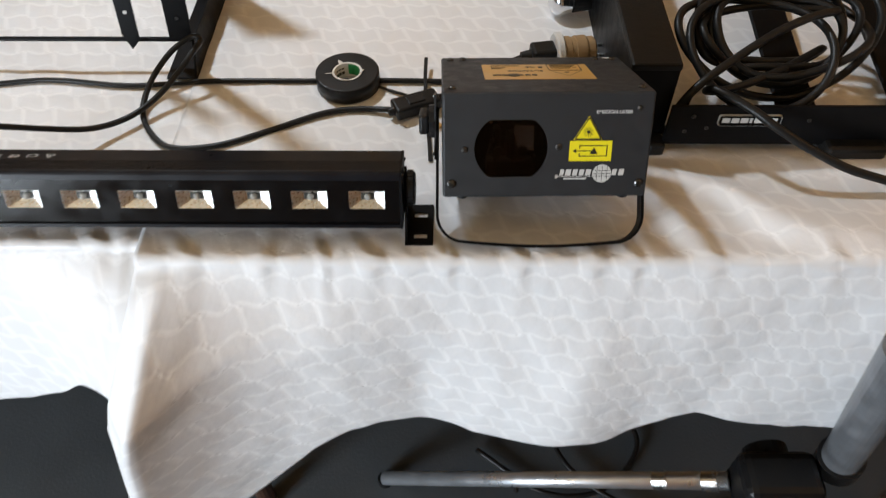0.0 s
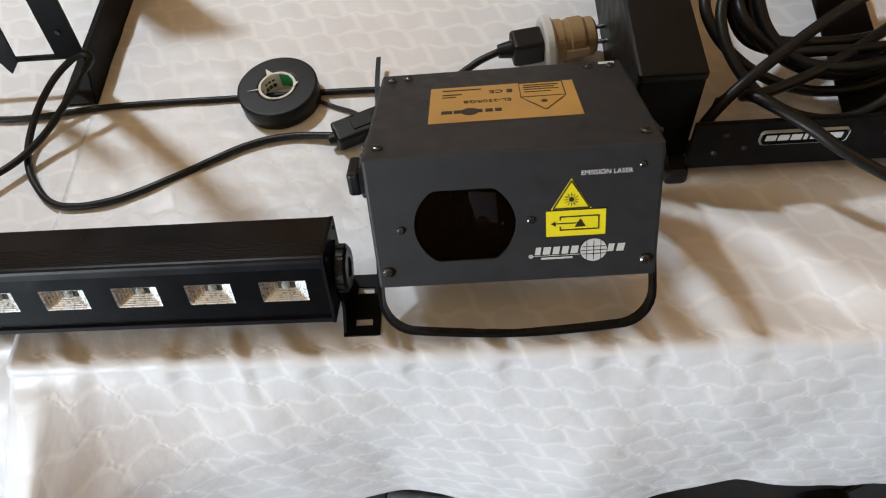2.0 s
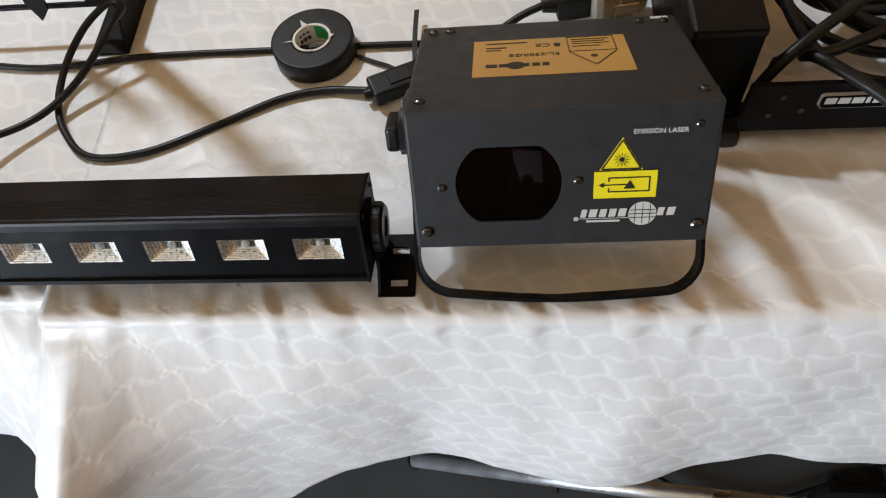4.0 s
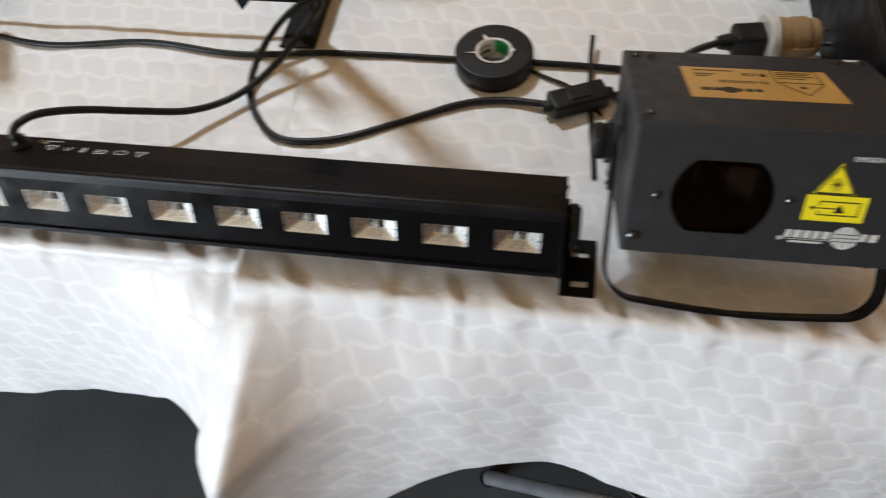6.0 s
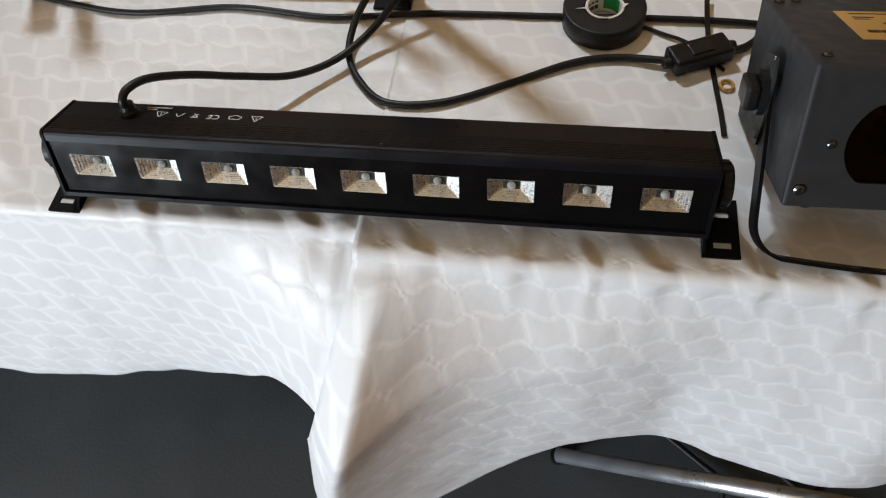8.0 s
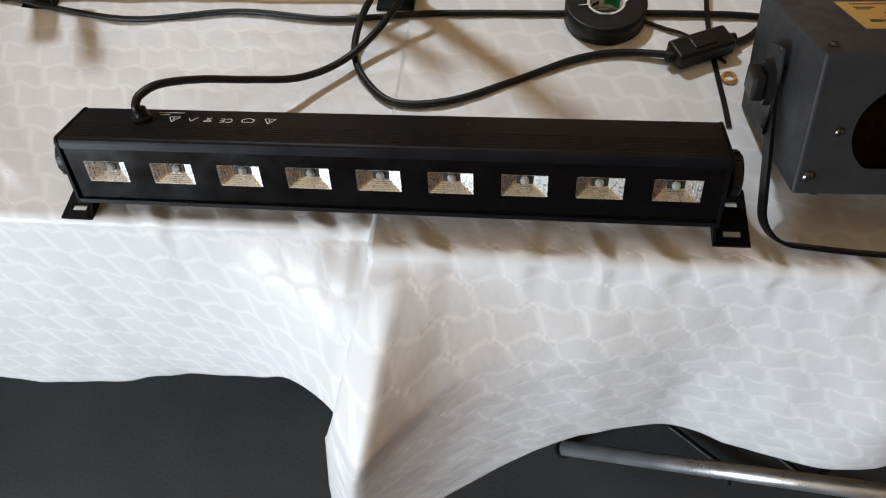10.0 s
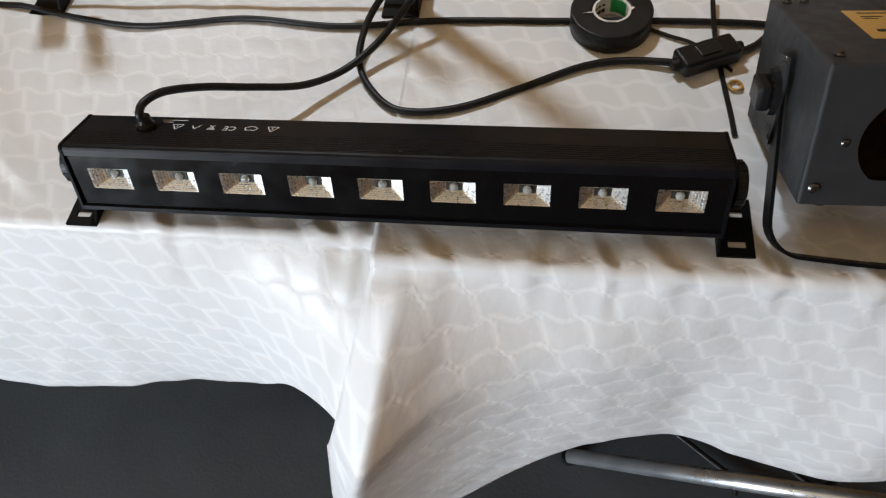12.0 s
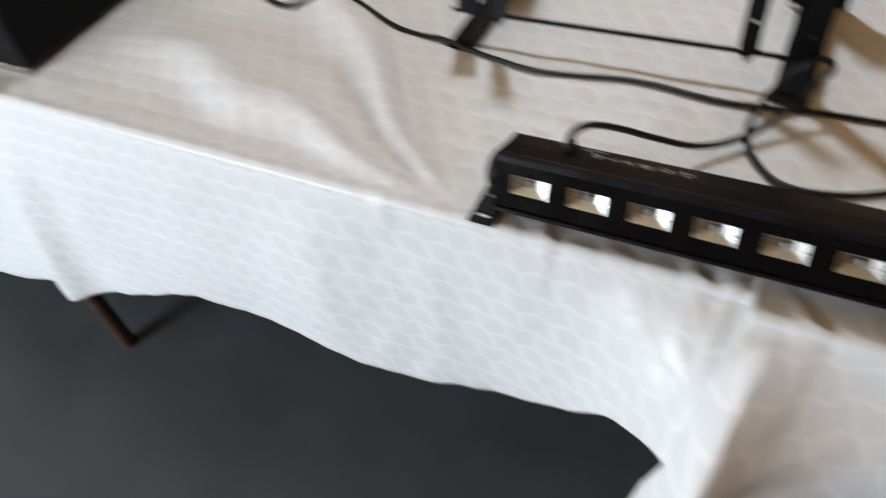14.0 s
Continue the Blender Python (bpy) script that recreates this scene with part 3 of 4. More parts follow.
    for k in range(8):
        add_box(bm, (-0.0016, -0.0003, -0.0002), (0.0016, -0.0001, 0.0002), turn=pose(0.1020, 0, 0.0195, 0, k * 22.5, 0))
    mark = part("maker_mark", bm, SILVER_PRINT, ob, "silver printed mark with a globe")
    bm = bmesh.new()
    for z, w in ((0.0195, 0.0078), (0.0222, 0.0083), (0.0250, 0.0075)):
        add_box(bm, (0.1425 - w, -0.0005, z - 0.00025), (0.1425 + w, -0.0004, z + 0.00025))
    for xx in (-0.0045, 0.0, 0.0045):
        add_box(bm, (0.1425 + xx - 0.00022, -0.0005, 0.0150), (0.1425 + xx + 0.00022, -0.0004, 0.0294))
    part("globe_lines", bm, GREY_COAT, mark)
    # foil label on the top, which reads from behind
    bm = bmesh.new()
    add_box(bm, (0.0395, 0.0490, H), (0.1420, 0.1145, H + 0.0002))
    lab = part("type_label", bm, GOLD_LABEL, ob, "gold foil type label with dark print")
    letters("marking", "EL-230RGB", 0.0072, pose(0.0800, 0.0840, H + 0.0004, 0, 0, 180), DARK_PRINT, lab)
    letters("marking", "CE", 0.0085, pose(0.0865, 0.1010, H + 0.0004, 0, 0, 180), DARK_PRINT, lab)
    bm = bmesh.new()
    for lo, hi in (((0.0480, 0.0640), (0.0555, 0.0690)), ((0.0565, 0.0640), (0.0640, 0.0690)), ((0.0720, 0.0640), (0.0760, 0.0690)), ((0.0780, 0.0640), (0.0830, 0.0690)), ((0.0845, 0.0640), (0.0890, 0.0690)), ((0.0480, 0.1070), (0.0760, 0.1084)), ((0.0480, 0.0985), (0.0620, 0.0999)), ((0.0480, 0.0940), (0.0580, 0.0952)), ((0.0940, 0.0975), (0.0980, 0.1035)), ((0.1030, 0.0860), (0.1345, 0.0866)), ((0.1030, 0.1130), (0.1345, 0.1136)), ((0.1030, 0.0866), (0.1036, 0.1130)), ((0.1339, 0.0866), (0.1345, 0.1130)), ((0.1060, 0.1080), (0.1310, 0.1090)), ((0.1060, 0.1040), (0.1280, 0.1050)), ((0.1060, 0.1000), (0.1310, 0.1008)), ((0.1060, 0.0950), (0.1250, 0.0958))):
        add_box(bm, (lo[0], lo[1], H + 0.0002), (hi[0], hi[1], H + 0.0005))
    for p, q in (((0.1030, 0.0855), (0.1187, 0.0610)), ((0.1345, 0.0855), (0.1187, 0.0610))):
        d = (Vector(q) - Vector(p)).normalized()
        s = Vector((-d.y, d.x)) * 0.0004
        bm.faces.new([bm.verts.new((v.x, v.y, H + 0.0005)) for v in (Vector(p) - s, Vector(q) - s, Vector(q) + s, Vector(p) + s)])
    add_cyl(bm, (0.1187, 0.0770, H + 0.0002), (0.1187, 0.0770, H + 0.0005), 0.0022, seg=14)
    add_cyl(bm, (0.0675, 0.0660, H + 0.0002), (0.0675, 0.0660, H + 0.0005), 0.0060, seg=20)
    part("label_print", bm, DARK_PRINT, lab)
    bm = bmesh.new()
    add_box(bm, (W - 0.018, 0.1440, H), (W - 0.006, 0.1485, H + 0.0002))
    part("sticker", bm, OFFWHITE, ob, "small white sticker")
    for x in (0.018, W - 0.018):
        for y in (0.012, D - 0.012):
            bm = bmesh.new()
            add_lathe(bm, [(0.0001, -0.0045), (0.004, -0.0045), (0.0048, -0.0035), (0.0052, 0)], pose(x, y, 0), 18)
            part("rubber_foot", bm, RUBBER, ob)
    bm = bmesh.new()
    for k in range(5):
        for j in range(4):
            add_cyl(bm, (-0.0002, 0.095 + 0.006 * k, 0.03 + 0.006 * j), (0.0003, 0.095 + 0.006 * k, 0.03 + 0.006 * j), 0.0018, seg=8)
    part("side_vent", bm, DARK_PRINT, ob, "round vent holes in the side")
    # bracket, in the room's axes
    bm = bmesh.new()
    yk, zk = 0.066, 0.834
    y0, z0 = -0.021, 0.7575
    d = Vector((0, y0 - yk, z0 - zk)).normalized()
    path = []
    xl, xr, rc = 0.0345, 0.2300, 0.026
    for k in range(7):
        path.append(Vector((xl, yk, zk)) + d * (-0.012 + k * (Vector((0, y0 - yk, z0 - zk)).length - rc + 0.012) / 6))
    base = Vector((0, y0, z0))
    for k in range(1, 9):
        a = math.pi / 2 * k / 8
        path.append(base - d * rc + Vector((xl + rc - rc * math.cos(a), 0, 0)) + d * rc * math.sin(a))
    for k in range(1, 12):
        u = k / 12
        path.append(base + Vector((xl + rc + (xr - xl - 2 * rc) * u, 0, 0)) + d * 0.004 * math.sin(math.pi * u))
    other = [Vector((xl + xr - p.x, p.y, p.z)) for p in path[:15]][::-1]
    add_band(bm, path + other, 0.0078, 0.0026, (0, -d.z, d.y))
    world_part("bracket", bm, BLACK_COAT, ob, M, "black U-shaped metal band bracket")
    for x, s in ((xl - 0.0013, -1), (xr + 0.0013, 1)):
        bm = bmesh.new()
        vs = [[bm.verts.new((x + s * h, yk + a, zk + c)) for a, c in ((0.002, 0.030), (0.024, 0.016), (0.026, -0.002), (-0.008, -0.027), (-0.022, -0.030), (-0.018, -0.010), (-0.008, 0.018))] for h in (0.0, 0.0018)]
        bm.faces.new(vs[0])
        bm.faces.new(vs[1][::-1])
        for k in range(7):
            bm.faces.new((vs[0][k], vs[1][k], vs[1][(k + 1) % 7], vs[0][(k + 1) % 7]))
        plate = world_part("bracket_plate", bm, GREY_COAT, ob, M, "grey steel plate with small vent holes")
        for a, c in [(0.004 + 0.0045 * i, 0.0235 - 0.0045 * i - 0.004 * j) for i in range(3) for j in range(2)] + [(-0.016 + 0.0045 * i, -0.0185 - 0.0030 * i - 0.004 * j) for i in range(3) for j in range(2)]:
            bm = bmesh.new()
            add_cyl(bm, (x + s * 0.0017, yk + a, zk + c), (x + s * 0.0021, yk + a, zk + c), 0.0014, seg=8)
            world_part("vent_hole", bm, DARK_PRINT, plate, M)
        for a, c in ((0.004, 0.0275), (-0.0175, -0.0265)):
            screw(ob, M.inverted() @ pose(x + s * 0.0019, yk + a, zk + c, 0, 90 * s, 0), 0.75)
        x += s * 0.0018
        bm = bmesh.new()
        n = 20
        for r0, a, b in ((0.0160, 0.0, 0.005),) if s < 0 else ((0.0095, 0.0, 0.006),):
            rings = [[bm.verts.new((x + s * h, yk + (r0 - (0.0011 if k % 2 and r0 > 0.01 else 0)) * math.cos(2 * math.pi * k / n), zk + (r0 - (0.0011 if k % 2 and r0 > 0.01 else 0)) * math.sin(2 * math.pi * k / n))) for k in range(n)] for h in (a, b)]
            for k in range(n):
                bm.faces.new((rings[0][k], rings[0][(k + 1) % n], rings[1][(k + 1) % n], rings[1][k]))
            bm.faces.new(rings[0])
            bm.faces.new(rings[1][::-1])
        if s < 0:
            add_box(bm, (-0.0145, -0.0125, -0.0095), (-0.0049, 0.0125, 0.0095), 0.0028, 3, pose(x, yk, zk, -18, 0, 0))
            for k in range(3):
                add_cyl(bm, (x - 0.0045, yk - 0.006 + 0.006 * k, zk + 0.0125), (x - 0.0056, yk - 0.006 + 0.006 * k, zk + 0.0125), 0.0013, seg=8)
        world_part("clamp_knob", bm, BLACK_PLASTIC, ob, M, "black clamping knob")
    return ob


laser_projector()


# ---- LED bar ----
def led_bar():
    L, D, H = 0.49, 0.0493, 0.0575
    M = pose(-0.49, 0.0, 0.8299) @ pose(0, 0, 0, -19.2, 0, 0)
    ob = thing("led_bar", M, "black metal bar light with nine square lamps on angle brackets", "stage light")
    along = Matrix(((0, 1, 0, 0), (1, 0, 0, 0), (0, 0, 1, 0), (0, 0, 0, 1)))
    prof = [(0.0, -0.0085), (0.0, -0.0035), (0.0007, -0.0016), (0.0019, -0.0004), (0.0036, 0.0)]
    y = 0.0052
    while y < 0.024:
        prof += [(y, 0.0), (y + 0.0004, -0.0005), (y + 0.0010, -0.0005), (y + 0.0014, 0.0)]
        y += 0.0029
    prof += [(D - 0.001, 0.0), (D, -0.001), (D, -H + 0.001), (D - 0.001, -H), (-0.0015, -H), (-0.0015, -H + 0.0035), (0.001, -H + 0.0042), (0.020, -H + 0.0045), (0.020, -0.0080)]
    bm = bmesh.new()
    add_slab(bm, prof, L, along)
    part("housing", bm, BLACK_ANODISED, ob, "black ribbed aluminium housing")
    lo, lw, z1, z2 = 0.0140, 0.0334, -0.0198, -0.0383
    pitch = (L - 2 * lo - lw) / 8
    bm = bmesh.new()
    xs = [0.0] + [v for k in range(9) for v in (lo + k * pitch, lo + k * pitch + lw)] + [L]
    zs = [-0.0085, z1, z2, -H + 0.0040]
    grid = [[bm.verts.new((x, 0.0012, z)) for z in zs] for x in xs]
    for i in range(len(xs) - 1):
        for j in range(3):
            if j == 1 and i % 2 == 1:
                continue
            bm.faces.new((grid[i][j], grid[i + 1][j], grid[i + 1][j + 1], grid[i][j + 1]))
    part("front_panel", bm, PANEL_BLACK, ob, "glossy black front panel")
    # one stepped reflector with its lens, then nine of them
    bm = bmesh.new()
    steps, hw, hh = 6, lw / 2, (z1 - z2) / 2
    rings = []
    for k in range(steps + 1):
        u = k / steps
        a, c = hw + (0.0066 - hw) * u, hh + (0.0046 - hh) * u
        for d in ((0.0,) if k == 0 else (0.0092 * (u - 0.72 / steps), 0.0092 * u)):
            rings.append([bm.verts.new((sx * a, 0.0013 + d, sz * c)) for sx, sz in ((-1, -1), (1, -1), (1, 1), (-1, 1))])
    for a, b in zip(rings, rings[1:]):
        for j in range(4):
            bm.faces.new((a[j], a[(j + 1) % 4], b[(j + 1) % 4], b[j]))
    bm.faces.new(rings[-1])
    ref = mesh_of(bm, "reflector", REFLECTOR)
    bm = bmesh.new()
    add_box(bm, (-0.0062, 0.0090, -0.0034), (0.0062, 0.0101, 0.0034), 0.0004)
    chip = mesh_of(bm, "chip", DARK_PRINT)
    bm = bmesh.new()
    bmesh.ops.create_uvsphere(bm, u_segments=14, v_segments=8, radius=0.0034, matrix=pose(0, 0.0080, 0) @ Matrix.Diagonal((1, 0.8, 1, 1)))
    bulb = mesh_of(bm, "lens", LENS, True)
    for k in range(9):
        r = new("reflector", ref)
        r.parent, r.location = ob, (lo + lw / 2 + k * pitch, 0, (z1 + z2) / 2)
        tagged(r, "silvered stepped reflector")
        for nm, me in (("led_chip", chip), ("led_lens", bulb)):
            o = new(nm, me)
            o.parent = r
    for x, s in ((-0.0022, 1), (L, 1)):
        bm = bmesh.new()
        add_slab(bm, [(-0.0018, -H - 0.0005), (D + 0.0004, -H - 0.0005), (D + 0.0004, -0.0004), (D - 0.001, 0.0006), (0.003, 0.0006), (0.0006, -0.0004), (-0.0008, -0.003)], 0.0022, pose(x, 0, 0) @ along)
        part("end_cap", bm, BLACK_COAT, ob, "black end plate")
        for yy, zz in ((0.006, -0.006), (D - 0.006, -0.006), (D - 0.006, -H + 0.007)):
            screw(ob, pose(x - 0.0004 if x < 0 else x + 0.0026, yy, zz, 0, 90 if x > 0 else -90, 0), 0.7)
    # cable gland and print on the top
    bm = bmesh.new()
    add_lathe(bm, [(0.0001, 0.0), (0.0075, 0.0), (0.0075, 0.003), (0.0060, 0.0045), (0.0052, 0.010), (0.0001, 0.010)], pose(0.0553, 0.0312, 0), 18)
    part("cable_gland", bm, RUBBER, ob)
    letters("marking", "CE", 0.0086, pose(0.1230, 0.0330, 0.0003, 0, 0, 180), WHITE_PRINT, ob, "white printed mark")

    def strokes(name, lines):
        bm = bmesh.new()
        for p, q in lines:
            p, q = Vector(p), Vector(q)
            s = (q - p).normalized()
            s = Vector((-s.y, s.x)) * 0.00035
            bm.faces.new([bm.verts.new((v.x, v.y, 0.0004)) for v in (p - s, q - s, q + s, p + s)])
        part(name, bm, WHITE_PRINT, ob, "white printed symbol")

    for c in (0.0800, 0.1570):
        t = [(c - 0.0045, 0.0365), (c + 0.0045, 0.0365), (c, 0.0290)]
        strokes("symbol", [(t[0], t[1]), (t[1], t[2]), (t[2], t[0]), ((c, 0.0350), (c, 0.0320))])
    strokes("symbol", [((0.0920, 0.0350), (0.0950, 0.0305)), ((0.0950, 0.0305), (0.0990, 0.0365))])
    strokes("symbol", [((0.1050, 0.0305), (0.1115, 0.0305)), ((0.1060, 0.0320), (0.1105, 0.0365)), ((0.1105, 0.0320), (0.1060, 0.0365)), ((0.1060, 0.0320), (0.1105, 0.0320))])
    strokes("symbol", [((0.1360, 0.0310), (0.1440, 0.0310)), ((0.1360, 0.0310), (0.1350, 0.0345)), ((0.1350, 0.0345), (0.1400, 0.0370)), ((0.1400, 0.0370), (0.1450, 0.0345)), ((0.1450, 0.0345), (0.1440, 0.0310))])
    for x0, x1, yy in ((0.0440, 0.0500, 0.0425), (0.0640, 0.0850, 0.0425), (0.0660, 0.0740, 0.0395)):
        bm = bmesh.new()
        add_box(bm, (x0, yy, 0.0002), (x1, yy + 0.0010, 0.0004))
        part("printed_line", bm, SILVER_PRINT, ob)
    # angle brackets, in the room's axes
    for s, x in ((1, 0.0030), (-1, -0.4930)):
        bm = bmesh.new()
        za, zb = TOP + 0.0006, TOP + 0.0026
        slots = ((-0.0125, -0.0065), (0.0150, 0.0210))
        cuts = [-0.0205, slots[0][0], slots[0][1], slots[1][0], slots[1][1], 0.0320]
        for k in range(5):
            pieces = ((0.0, 0.0275),) if k % 2 == 0 else ((0.0, 0.0085), (0.0215, 0.0275))
            for a, b in pieces:
                xx = sorted((x + s * a, x + s * b))
                add_box(bm, (xx[0], cuts[k], za), (xx[1], cuts[k + 1], zb))
        up = [(-0.0185, TOP + 0.0026), (0.0320, TOP + 0.0026), (0.0310, 0.806), (0.0270, 0.8120), (0.0180, 0.8120), (0.0130, 0.806), (-0.004, TOP + 0.0130)]
        xx = min(x, x + s * 0.0022)
        add_slab(bm, up, 0.0022, pose(xx, 0, 0) @ along)
        br = world_part("angle_bracket", bm, BLACK_COAT, ob, M, "black steel foot with two slots")
        bm = bmesh.new()
        knob = pose(x + s * 0.0023, 0.0120, 0.797, 0, 90 * s, 0)
        add_lathe(bm, [(0.0001, 0.0), (0.0162, 0.0), (0.0172, 0.0010), (0.0172, 0.0065), (0.0150, 0.0085), (0.0080, 0.0085), (0.0070, 0.0070), (0.0001, 0.0070)], knob, 28)
        for a in range(14):
            add_box(bm, (0.0168, -0.0012, 0.0012), (0.0178, 0.0012, 0.0064), turn=knob @ Matrix.Rotation(2 * math.pi * a / 14, 4, "Z"))
        world_part("thumb_screw", bm, BLACK_PLASTIC, ob, M, "black thumb screw")
    return ob


led_bar()


# ---- things on the cloth ----
def tape_roll(x, y):
    ob = thing("tape_roll", pose(x, y, TOP + 0.0008, 0, 0, 20), "roll of black insulating tape with a white card core", "adhesive tape")
    bm = bmesh.new()
    prof = [(0.0175, 0.0), (0.0360, 0.0), (0.0372, 0.0008), (0.0372, 0.0182), (0.0360, 0.0190)]
    prof += [(0.0360 - 0.0012 * k, 0.0190 + (0.00006 if k % 3 == 1 else 0.0)) for k in range(1, 15)] + [(0.0176, 0.0188), (0.0175, 0.0)]
    add_lathe(bm, prof, Matrix(), 56)
    part("tape", bm, RUBBER, ob, "glossy black wound tape", True)
    bm = bmesh.new()
    add_lathe(bm, [(0.0152, 0.0004), (0.0174, 0.0004), (0.0174, 0.0192), (0.0152, 0.0192), (0.0152, 0.0004)], Matrix(), 40)
    core = part("core", bm, CARD, ob, "white card core with print")
    bm = bmesh.new()
    for k in range(11):
        if k % 4 == 3:
            continue
        add_box(bm, (0.0148, -0.0017, 0.0045), (0.01515, 0.0017, 0.0085), turn=Matrix.Rotation(1.7 + k * 0.28, 4, "Z"))
        add_box(bm, (0.0148, -0.0014, 0.0115), (0.01515, 0.0014, 0.0135), turn=Matrix.Rotation(1.7 + k * 0.28, 4, "Z"))
    part("core_print", bm, DARK_PRINT, core)
    bm = bmesh.new()
    for k in range(4):
        add_box(bm, (0.0147, -0.0022, 0.004), (0.01512, 0.0022, 0.018), turn=Matrix.Rotation(0.30 + k * 0.27, 4, "Z"))
    part("core_stripe", bm, GREEN, core, "green stripe inside the core")
    bm = bmesh.new()
    for a, r0, r1, w in ((1.75, 0.0155, 0.0235, 0.0032), (3.05, 0.0160, 0.0270, 0.0010), (-0.35, 0.0155, 0.0205, 0.0034), (4.3, 0.0155, 0.0190, 0.0045)):
        p = [Vector((r0, -w, 0.0196)), Vector((r0, w, 0.0196)), Vector((r1, 0.3 * w, 0.0212))]
        top = [bm.verts.new(Matrix.Rotation(a, 3, "Z") @ v) for v in p]
        low = [bm.verts.new(Matrix.Rotation(a, 3, "Z") @ (v - Vector((0, 0, 0.0003)))) for v in p]
        bm.faces.new(top)
        bm.faces.new(low[::-1])
        for k in range(3):
            bm.faces.new((top[k], low[k], low[(k + 1) % 3], top[(k + 1) % 3]))
    part("torn_film", bm, CARD, ob, "torn wrapper film at the core")
    return ob


tape_roll(-0.0735, 0.2275)


def cable(name, points, r, label, category="cable", mat=None):
    bm = bmesh.new()
    path = [p + Vector((0, 0, left_folds(p.x, p.y) if p.x < SEAM else 0.0)) for p in smooth_path(points, 10)]
    add_tube(bm, path, r, 10, 1)
    return tagged(part(name, bm, mat or RUBBER, smooth=True), label, category)


CR = 0.0033
FLAT = TOP + 0.0008 + CR
cable("power_cable", [(-0.4347, 0.0295, 0.828), (-0.4347, 0.0315, 0.834), (-0.432, 0.040, 0.837), (-0.423, 0.056, 0.832), (-0.404, 0.080, 0.813), (-0.376, 0.104, 0.789), (-0.342, 0.126, 0.770), (-0.312, 0.152, 0.763), (-0.286, 0.180, 0.768), (-0.263, 0.206, 0.783), (-0.247, 0.230, 0.796), (-0.243, 0.248, 0.796), (-0.250, 0.255, 0.798), (-0.263, 0.250, 0.795), (-0.281, 0.233, 0.786), (-0.298, 0.206, 0.770), (-0.302, 0.172, FLAT + 0.003), (-0.287, 0.140, FLAT), (-0.257, 0.114, FLAT), (-0.208, 0.1170, FLAT), (-0.155, 0.141, FLAT), (-0.100, 0.170, FLAT), (-0.060, 0.1790, FLAT), (-0.016, 0.1740, FLAT + 0.003)], CR, "black power cable looping from the bar light to its switch")
cable("extension_cable", [(-1.02, 0.30, FLAT), (-0.93, 0.262, FLAT), (-0.84, 0.285, FLAT), (-0.751, 0.257, FLAT), (-0.657, 0.240, FLAT), (-0.540, 0.218, FLAT), (-0.431, 0.230, FLAT), (-0.331, 0.2200, FLAT), (-0.236, 0.229, FLAT), (-0.113, 0.231, FLAT - 0.001), (-0.036, 0.2310, FLAT), (0.057, 0.228, FLAT), (0.092, 0.216, FLAT), (0.118, 0.200, FLAT)], 0.0030, "thin black cable lying across the cloth")
cable("plug_cable", [(0.033, 0.187, FLAT + 0.004), (0.052, 0.200, FLAT), (0.073, 0.219, FLAT + 0.006), (0.092, 0.231, FLAT + 0.010), (0.112, 0.241, FLAT + 0.017), (0.131, 0.2467, TOP + 0.0262)], CR, "black cable from the switch to the plug")


def inline_switch():
    m = pose(0.008, 0.1795, TOP + 0.0036, 0, 0, 24)
    ob = thing("inline_switch", m, "black inline cable switch lying on the cloth", "switch")
    bm = bmesh.new()
    add_box(bm, (-0.027, -0.0125, 0.0), (0.027, 0.0125, 0.0150), 0.003, 3)
    part("body", bm, BLACK_PLASTIC, ob)
    bm = bmesh.new()
    add_box(bm, (-0.010, -0.0070, 0.0140), (0.010, 0.0070, 0.0162), 0.001)
    part("rocker", bm, RUBBER, ob)
    for s in (-1, 1):
        bm = bmesh.new()
        add_cyl(bm, (s * 0.026, 0, 0.007), (s * 0.033, 0, 0.007), 0.0055, 0.0042, seg=14)
        part("strain_relief", bm, RUBBER, ob)


inline_switch()


def cable_tie(points, name="cable_tie"):
    bm = bmesh.new()
    add_band(bm, smooth_path(points, 8), 0.0022, 0.0012, (1, 0.1, 0))
    return tagged(part(name, bm, BLACK_PLASTIC), "black plastic cable tie lying across the cables", "cable tie", "cable ties")


cable_tie([(0.018, 0.262, 0.764), (0.0175, 0.235, 0.7605), (0.018, 0.212, 0.7560), (0.020, 0.18, 0.7528), (0.022, 0.15, 0.7528), (0.0245, 0.12, 0.7528), (0.0258, 0.096, 0.7526)])
bm = bmesh.new()
add_band(bm, smooth_path([(-0.040, 0.222, 0.7530), (-0.02, 0.212, 0.7530), (0.002, 0.200, 0.7535), (0.03, 0.168, 0.7540)], 8), 0.0018, 0.0012, (0.4, 1, 0))
tagged(part("cable_tie", bm, BLACK_PLASTIC), "black plastic cable tie lying across the cables", "cable tie", "cable ties")


